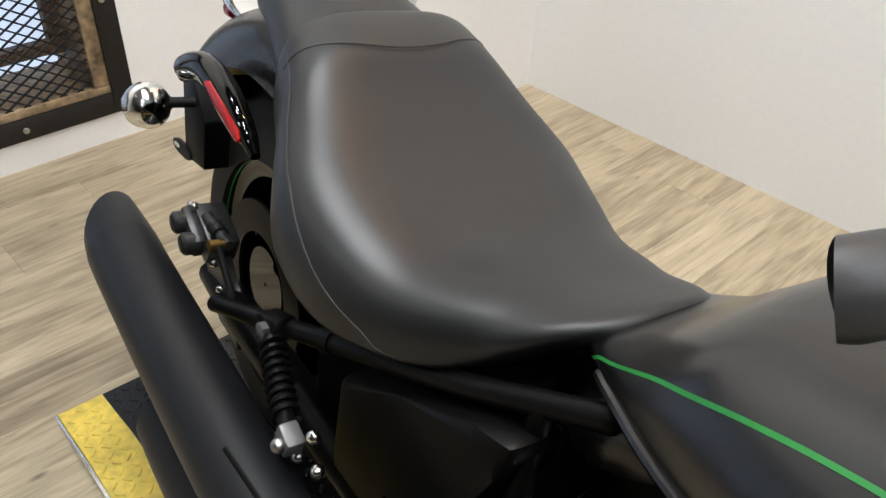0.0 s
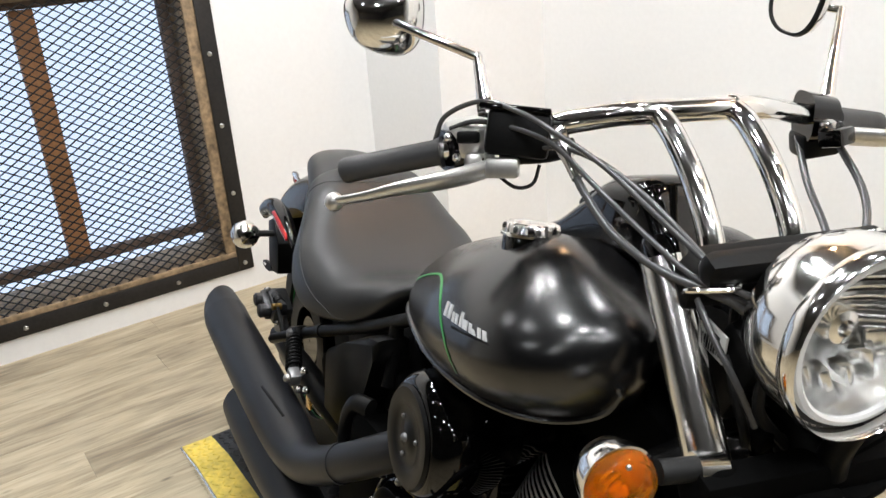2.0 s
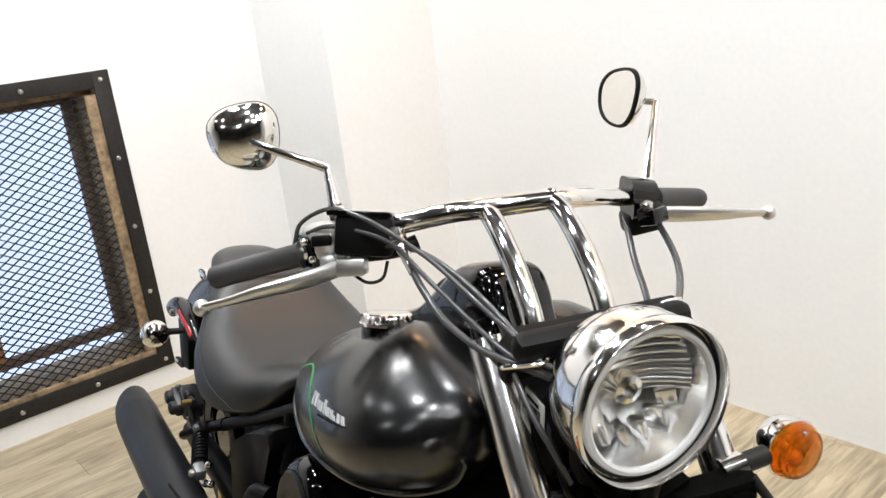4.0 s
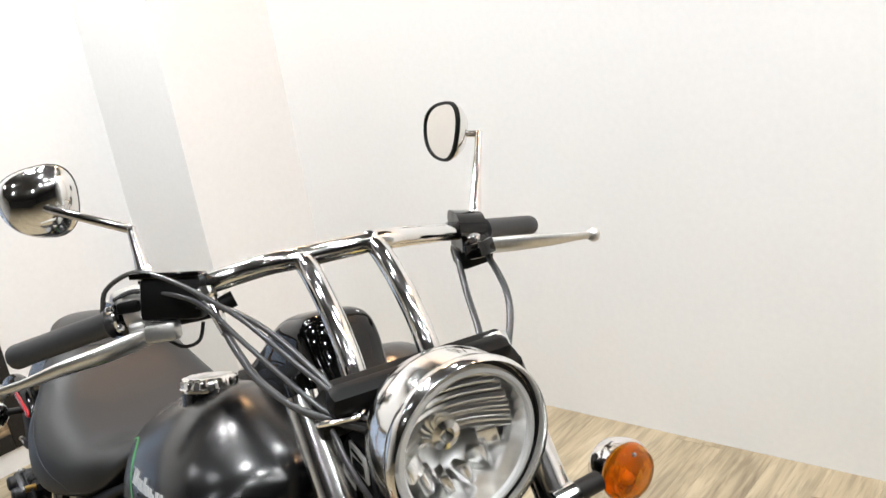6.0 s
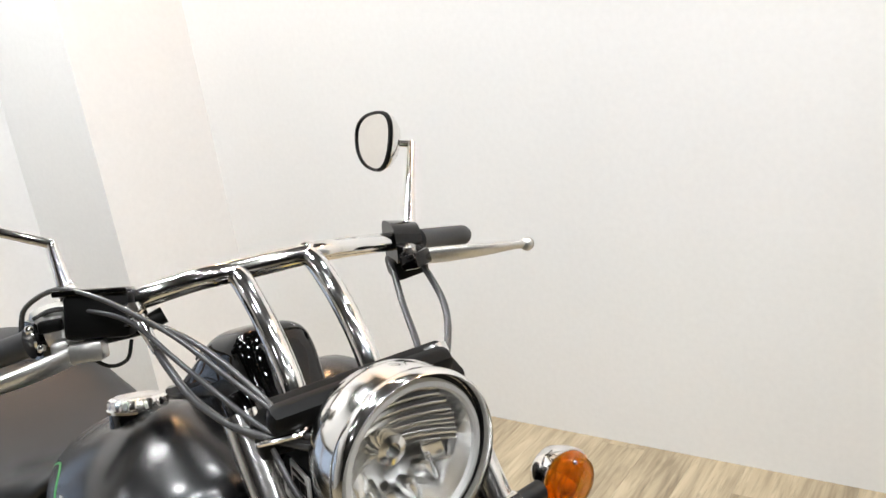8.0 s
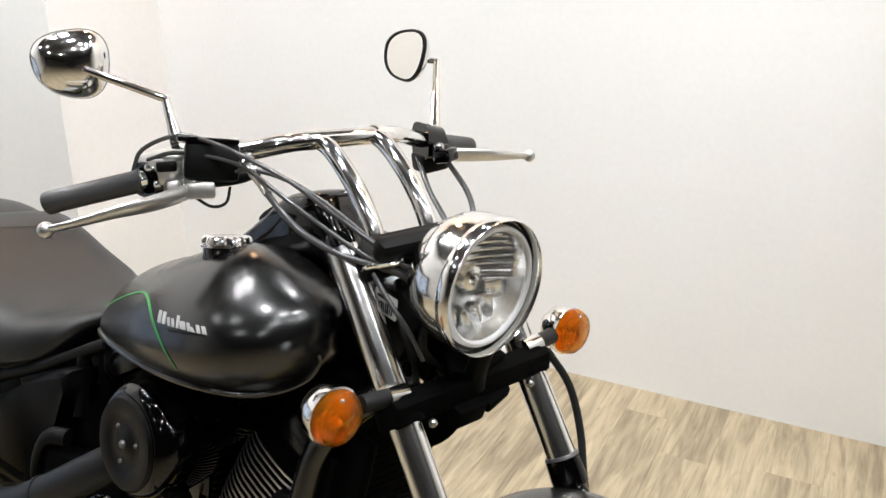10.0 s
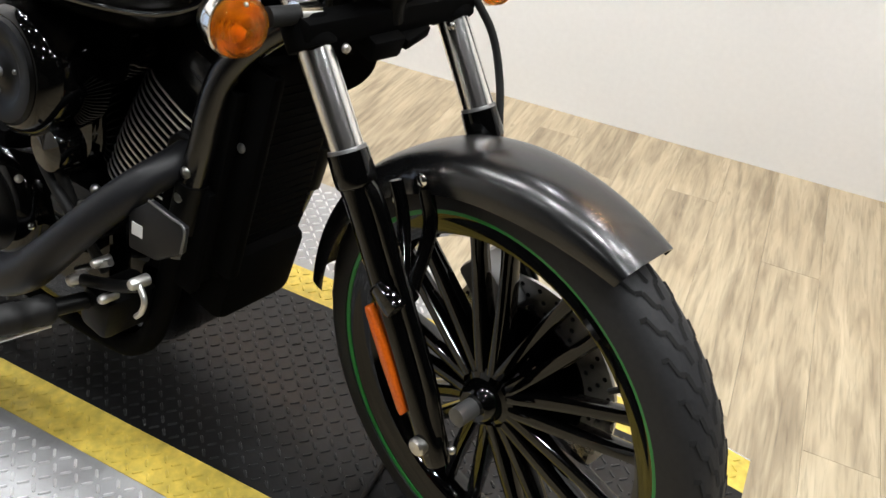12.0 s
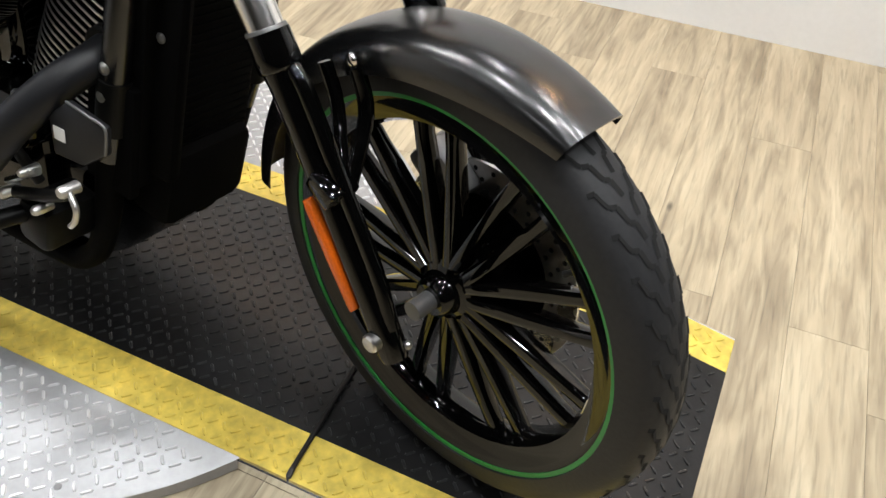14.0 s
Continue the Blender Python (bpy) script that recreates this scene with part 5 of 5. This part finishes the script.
# ---- rear end ----
fixed("rail_joint", ball(B(), (0.690, -0.118, 0.655), 0.0122, 14), MATT)
rail = fixed("frame_rail", tube(B(), [(0.10, -0.188, 0.368), (0.28, -0.178, 0.458), (0.40, -0.163, 0.514), (0.55, -0.143, 0.583), (0.64, -0.127, 0.629), (0.690, -0.118, 0.655)], 0.0118, 18), MATT, "matt black rear frame rail")
part("rail_end", block(B(), (0.275, -0.184, 0.458), (0.055, 0.030, 0.028), 0.006, (0, -24, 0)), MATT, rail)
part("bolt_head", lathe(B(), [(0.011, 0), (0.011, 0.008), (0.008, 0.010)], (0.280, -0.199, 0.459), (0, -1, 0), 6), STEELDARK, rail)
part("collar", tube(B(), [(0.360, -0.168, 0.496), (0.378, -0.166, 0.504)], 0.0140, 18, smooth=False), MATT, rail)
fixed("frame_post", tube(B(), [(0.636, -0.127, 0.627), (0.634, -0.126, 0.598), (0.638, -0.130, 0.560), (0.648, -0.140, 0.515)], [0.0125, 0.0125, 0.0095, 0.0125], 14, smooth=False), MATT, "grey frame post")
fixed("frame_bracket", tube(B(), [(0.70, -0.19, 0.51), (0.66, -0.205, 0.50), (0.64, -0.21, 0.44), (0.645, -0.205, 0.36)], 0.016, 12, squash=0.7), MATT)
shock = fixed("shock_absorber", tube(B(), [(0.285, -0.196, 0.455), (0.425, -0.236, 0.440)], 0.010, 12, smooth=False), MATT, "small black coil shock absorber")
pts = []
sa, sb = Vector((0.300, -0.200, 0.453)), Vector((0.405, -0.230, 0.442))
ax = (sb - sa).normalized()
su = ax.orthogonal().normalized()
for k in range(90):
    a = 2 * math.pi * k / 10
    pts.append(sa + (sb - sa) * (k / 89) + (su * math.cos(a) + ax.cross(su) * math.sin(a)) * 0.0135)
part("spring", tube(B(), pts, 0.0036, 6, n=1), MATT, shock)
part("clevis", block(B(), (0.428, -0.236, 0.440), (0.028, 0.022, 0.026), 0.004, (0, 20, 0)), STEELDARK, shock, "dull metal clevis")
part("clevis_bolt", ball(B(), (0.432, -0.250, 0.440), 0.0085, 10), STEEL, shock)
for c in ((0.455, -0.225, 0.462), (0.470, -0.225, 0.430), (0.430, -0.225, 0.412)):
    part("nut", ball(B(), c, 0.008, 8), CHROME, shock)
swing = fixed("swingarm", tube(B(), [(0.62, -0.13, 0.34), (0.35, -0.138, 0.33), (0.08, -0.135, 0.315), (-0.05, -0.13, 0.305)], [0.03, 0.028, 0.026, 0.022], 14, squash=1.3), MATT, "black swingarm")
cal = fixed("rear_caliper", block(B(), (-0.040, -0.138, 0.388), (0.082, 0.050, 0.052), 0.010, (0, 22, 0)), CASTIRON, "dark grey rear brake caliper")
part("outer_half", block(B(), (-0.050, -0.166, 0.390), (0.070, 0.024, 0.040), 0.007, (0, 22, 0)), CASTIRON, cal)
for x, z in ((-0.066, 0.398), (-0.028, 0.384)):
    part("piston_housing", lathe(B(), [(0.017, -0.01), (0.017, 0.010), (0.013, 0.014), (0.0, 0.015)], (x, -0.178, z), (0, -1, 0), 18), CASTIRON, cal)
part("bracket", prism(B(), [(-0.050, 0.370), (-0.010, 0.392), (0.040, 0.345), (0.095, 0.318), (0.150, 0.335), (0.160, 0.310), (0.090, 0.270), (0.020, 0.272), (-0.030, 0.320)], 'y', -0.150, -0.130, 0.004), CASTIRON, cal)
part("slider_pin", tube(B(), [(-0.040, -0.150, 0.418), (0.045, -0.150, 0.418)], 0.0085, 12, smooth=False), CASTIRON, cal)
part("pin_boot", tube(B(), [(-0.010, -0.150, 0.418), (-0.004, -0.150, 0.418), (0.002, -0.150, 0.418), (0.008, -0.150, 0.418), (0.014, -0.150, 0.418)], [0.012, 0.0095, 0.012, 0.0095, 0.012], 12, smooth=False), RUBBER, cal)
for c in ((-0.078, -0.160, 0.416), (-0.064, -0.160, 0.422), (0.000, -0.153, 0.362), (0.030, -0.153, 0.335), (-0.073, -0.170, 0.366)):
    part("caliper_bolt", ball(B(), c, 0.0072, 10), STEEL, cal)
part("hose_banjo", lathe(B(), [(0.008, -0.01), (0.008, 0.012)], (0.040, -0.165, 0.420), (0, -1, 0), 12), BRASS, cal, "brass fitting")
for k in (0, 1):
    part("hose", tube(B(), [(0.045, -0.165, 0.420), (0.085, -0.160, 0.372 - 0.012 * k), (0.105, -0.158, 0.335), (0.125, -0.160, 0.300)], 0.0042, 8), RUBBER, cal)
part("chain_guard_tab", prism(B(), [(0.235, 0.300), (0.262, 0.308), (0.268, 0.268), (0.240, 0.262)], 'y', -0.150, -0.144, 0.001), BRASS, cal, "yellowed metal tab")
sc = fixed("side_cover", prism(B(), [(0.392, 0.474), (0.50, 0.534), (0.600, 0.590), (0.652, 0.606), (0.640, 0.560), (0.606, 0.475), (0.560, 0.395), (0.500, 0.350), (0.398, 0.345)], 'y', -0.168, -0.10, 0.014), MATT, "satin black side cover")
fixed("battery_box", block(B(), (0.52, 0, 0.47), (0.24, 0.24, 0.19), 0.02, (0, -24, 0)), MATT)
fixed("under_seat_frame", block(B(), (0.38, 0.0, 0.53), (0.42, 0.20, 0.07), 0.02, (0, -12, 0)), MATT)
# chrome-tipped strut along the mudguard, reflector, number-plate hanger
for s in (-1, 1):
    strut = fixed("mudguard_strut", tube(B(), [(-0.160, s * 0.166 + 0.02, 0.582), (-0.140, s * 0.168 + 0.02, 0.604), (-0.070, s * 0.166 + 0.02, 0.630), (0.010, s * 0.166 + 0.02, 0.624), (0.072, s * 0.167 + 0.02, 0.603), (0.108, s * 0.168 + 0.02, 0.586)], [0.009, 0.019, 0.022, 0.020, 0.015, 0.007], 18, squash=0.9), GLOSS, "gloss black mudguard strut")
    part("reflector", loft(B(), [oval(Vector((-0.020, s * 0.1830 + 0.02, 0.632)) + Vector((0.105, -s * 0.004, -0.034)) * f, (0, 1, 0), (0.3, 0, 0.95), 0.005, hh, 2.6, 14) for f, hh in ((0, 0.003), (0.08, 0.0095), (0.5, 0.0125), (0.92, 0.009), (1, 0.003))]), REDLENS, strut, "red side reflector")
    ir = fixed("rear_indicator", lathe(B(), [(0.0, -0.036), (0.018, -0.034), (0.030, -0.022), (0.036, -0.006), (0.036, 0.004), (0.030, 0.016), (0.018, 0.024), (0.0, 0.027)], (-0.218, s * 0.190 + (0.008 if s < 0 else 0.04), 0.517), (-1, 0, 0), 32, cap=False), CHROME, "round chrome rear indicator")
    part("stalk", tube(B(), [(-0.220, s * 0.148 + (0.0 if s < 0 else 0.04), 0.517), (-0.218, s * 0.108 + 0.01, 0.515)], 0.0085, 12, smooth=False), RUBBER, ir)
    part("collar", tube(B(), [(-0.219, s * 0.162 + (0.0 if s < 0 else 0.04), 0.517), (-0.220, s * 0.146, 0.517)], 0.012, 12, smooth=False), RUBBER, ir)
hang = fixed("plate_hanger", prism(B(), [(-0.275, 0.535), (-0.225, 0.555), (-0.175, 0.500), (-0.170, 0.420), (-0.255, 0.405)], 'y', -0.108, 0.14, 0.003), MATT, "black number-plate hanger")
part("tab", loft(B(), [oval((-0.270, -0.108 - 0.002, 0.410), (1, 0, 0.1), (0, 0, 1), 0.042, 0.0115, 2.6, 20), oval((-0.270, -0.104, 0.410), (1, 0, 0.1), (0, 0, 1), 0.042, 0.0115, 2.6, 20)]), MATT, hang, "slotted metal tab")
part("slot", loft(B(), [oval((-0.292, -0.1108, 0.408), (1, 0, 0.1), (0, 0, 1), 0.013, 0.004, 2.6, 14), oval((-0.292, -0.1102, 0.408), (1, 0, 0.1), (0, 0, 1), 0.013, 0.004, 2.6, 14)]), PAPER, hang)
tl = fixed("tail_light", loft(B(), [oval((x, 0.02, z), (0, 1, 0), (0, 0, 1), a, b, 2.6, 24) for x, z, a, b in ((-0.245, 0.648, 0.070, 0.016), (-0.275, 0.646, 0.066, 0.023), (-0.315, 0.632, 0.05, 0.021), (-0.335, 0.623, 0.02, 0.01))]), REDLENS, "red and clear tail light")
part("shroud", loft(B(), [oval((x, 0.02, z), (0, 1, 0), (0, 0, 1), a, b, 2.6, 24) for x, z, a, b in ((-0.175, 0.658, 0.074, 0.016), (-0.225, 0.665, 0.078, 0.018), (-0.265, 0.662, 0.072, 0.014))]), CHROME, tl)

# ---- turntable and run-up strip ----
PZ = 0.029
DC, DR = Vector((-0.75, 0.20, 0)), 0.606
STRIP = pose(-0.741, 0.181, 0, 0, 0, -2.6)
SL, SW, BAND, TAPER, LIP = 1.141, 0.305, 0.083, 0.150, 0.003
tt = thing("turntable", lathe(B(), [(DR - 0.004, 0.0), (DR, 0.002), (DR, PZ - 0.0035), (DR - 0.003, PZ - 0.002), (0.0, PZ - 0.002)], DC, (0, 0, 1), 120, cap=False), DIAMOND, "round aluminium checker-plate turntable let into the floor", "turntable")


def plate_top(x):
    """Height of the strip: flat, with both ends bent down to the floor."""
    return LIP + (PZ - LIP) * min(1.0, (SL - abs(x)) / TAPER)


def plate(y0, y1, drop=0.0):
    bm = B()
    xs = (-SL, -SL + TAPER, SL - TAPER, SL)
    out = [(-SL, 0.0), (SL, 0.0)] + [(x, max(0.001, plate_top(x) - drop)) for x in xs[::-1]]
    return prism(bm, out, 'y', y0, y1, 0.0012)


strip = new("ramp_strip", finish(plate(-(SW - BAND), SW - BAND), "ramp_strip", PLATE, 3))
strip.matrix_world = STRIP
tagged(strip, "black checker-plate strip with yellow painted edges under the motorcycle", "floor plate")
for s in (-1, 1):
    lo, hi = sorted((s * (SW - BAND + 0.0005), s * SW))
    part("yellow_edge", plate(lo, hi), YELLOW, strip, "yellow painted checker plate", sharp=3)
    lo, hi = sorted((s * (SW + 0.0006), s * (SW + 0.0055)))
    part("steel_skirt", plate(lo, hi, 0.004), POLISH, strip, "bare polished skirt", sharp=3)


def lozenge(bm, x, y, z, ang, L=0.0094, W=0.0026, H=0.0022):
    c, s = math.cos(ang), math.sin(ang)
    shape = ((-1, 0), (-0.72, -1), (0.72, -1), (1, 0), (0.72, 1), (-0.72, 1))
    rim = [bm.verts.new((x + a * L * c - b * W * s, y + a * L * s + b * W * c, z)) for a, b in shape]
    top = [bm.verts.new((x + a * L * 0.8 * c - b * W * 0.5 * s, y + a * L * 0.8 * s + b * W * 0.5 * c, z + H)) for a, b in shape]
    bm.faces.new(top)
    for i in range(6):
        bm.faces.new((rim[i], rim[(i + 1) % 6], top[(i + 1) % 6], top[i]))


PITCH = 0.0215
bands = {"black": B(), "right": B(), "left": B()}
nx, ny = int(2 * SL / PITCH) - 1, int(2 * SW / PITCH)
for i in range(nx):
    for j in range(ny):
        x, y = -SL + (i + 1.0) * PITCH, -SW + (j + 0.6) * PITCH
        a = radians(45 if (i + j) % 2 else -45)
        edge = SW - BAND
        if abs(abs(y) - edge) < 0.009 or abs(y) > SW - 0.010:
            continue
        key = "black" if abs(y) < edge else ("left" if y > 0 else "right")
        lozenge(bands[key], x, y, plate_top(x), a)
for key, m in (("black", TREAD), ("left", YELLOW), ("right", YELLOW)):
    tagged(part("tread", bands[key], m, strip, "raised checker tread"), kind="stuff")
bm = B()
inv = STRIP.inverted()
for i in range(int(2 * DR / 0.022)):
    for j in range(int(2 * DR / 0.022)):
        p = DC + Vector((-DR + (i + 0.5) * 0.022, -DR + (j + 0.5) * 0.022, 0))
        q = inv @ p
        if (p - DC).length > DR - 0.016 or abs(q.y) < SW + 0.012:
            continue
        lozenge(bm, p.x, p.y, PZ - 0.002, radians(42 if (i + j) % 2 else -48), 0.0102, 0.0028, 0.0024)
tagged(part("tread", bm, DTREAD, tt, "raised checker tread"), kind="stuff")
for k in range(14):
    a = radians(-60 + 26 * k)
    p = DC + Vector((math.cos(a), math.sin(a), 0)) * (DR - 0.035)
    if abs((inv @ p).y) > SW + 0.02:
        part("screw", lathe(B(), [(0.006, -0.001), (0.006, 0.0006), (0.0025, 0.0010), (0.0, 0.0002)], (p.x, p.y, PZ - 0.002), (0, 0, 1), 12), STEELDARK, tt)
bm = B()
tube(bm, [(-0.172, 0.115, PZ + 0.006), (-0.170, 0.0, PZ + 0.006), (-0.168, -0.138, PZ + 0.006)], 0.0042, 10, smooth=False)
tube(bm, [(-0.168, -0.136, PZ + 0.006), (-0.168, -0.146, PZ + 0.004), (-0.169, -0.147, 0.004)], 0.0048, 8, smooth=False)
thing("metal_rod", bm, IRON, "thin black metal rod hooked over the strip's edge", "rod")

# ---- floor planks ----
PW, PL = 0.142, 1.22
plank_bm = B()
block(plank_bm, (0, 0, -0.004), (PW - 0.0005, PL - 0.0005, 0.008), 0.0003, seg=1)
plank_mesh = finish(plank_bm, "plank", PLANK)
random.seed(5)
n = 0
for i in range(int(5.0 / PW)):
    x = -3.05 + (i + 0.5) * PW
    shift = random.random() * PL
    for j in range(-1, 5):
        y = -3.3 + j * PL + shift + PL / 2
        if y - PL / 2 > 1.62 or y + PL / 2 < -3.3:
            continue
        me = plank_mesh
        if y + PL / 2 > 1.70:
            over = y + PL / 2 - 1.70
            me = finish(block(B(), (0, -over / 2, -0.004), (PW - 0.0005, PL - over - 0.0005, 0.008), 0.0003, seg=1), "plank", PLANK)
        o = new("plank", me)
        o.parent = floor
        o.location = (x, y, 0)
# the rest of the floor, never seen close
bm = B()
for x0, x1, y0, y1 in ((-3.05 + int(5.0 / PW) * PW, 7.0, -3.3, 1.3), (-3.05, 7.0, -8.0, -3.3)):
    nx = int((x1 - x0) / PW)
    for i in range(nx):
        y = y0 - random.random() * 0.8
        while y < y1:
            a, b = max(y, y0) + 0.0005, min(y + PL, y1) - 0.0005
            if b - a > 0.02:
                block(bm, (x0 + (i + 0.5) * PW, (a + b) / 2, -0.0045), (PW - 0.001, b - a, 0.008), 0)
            y += PL
tagged(part("planks", bm, PLANK, floor, "distant planks"), kind="stuff")
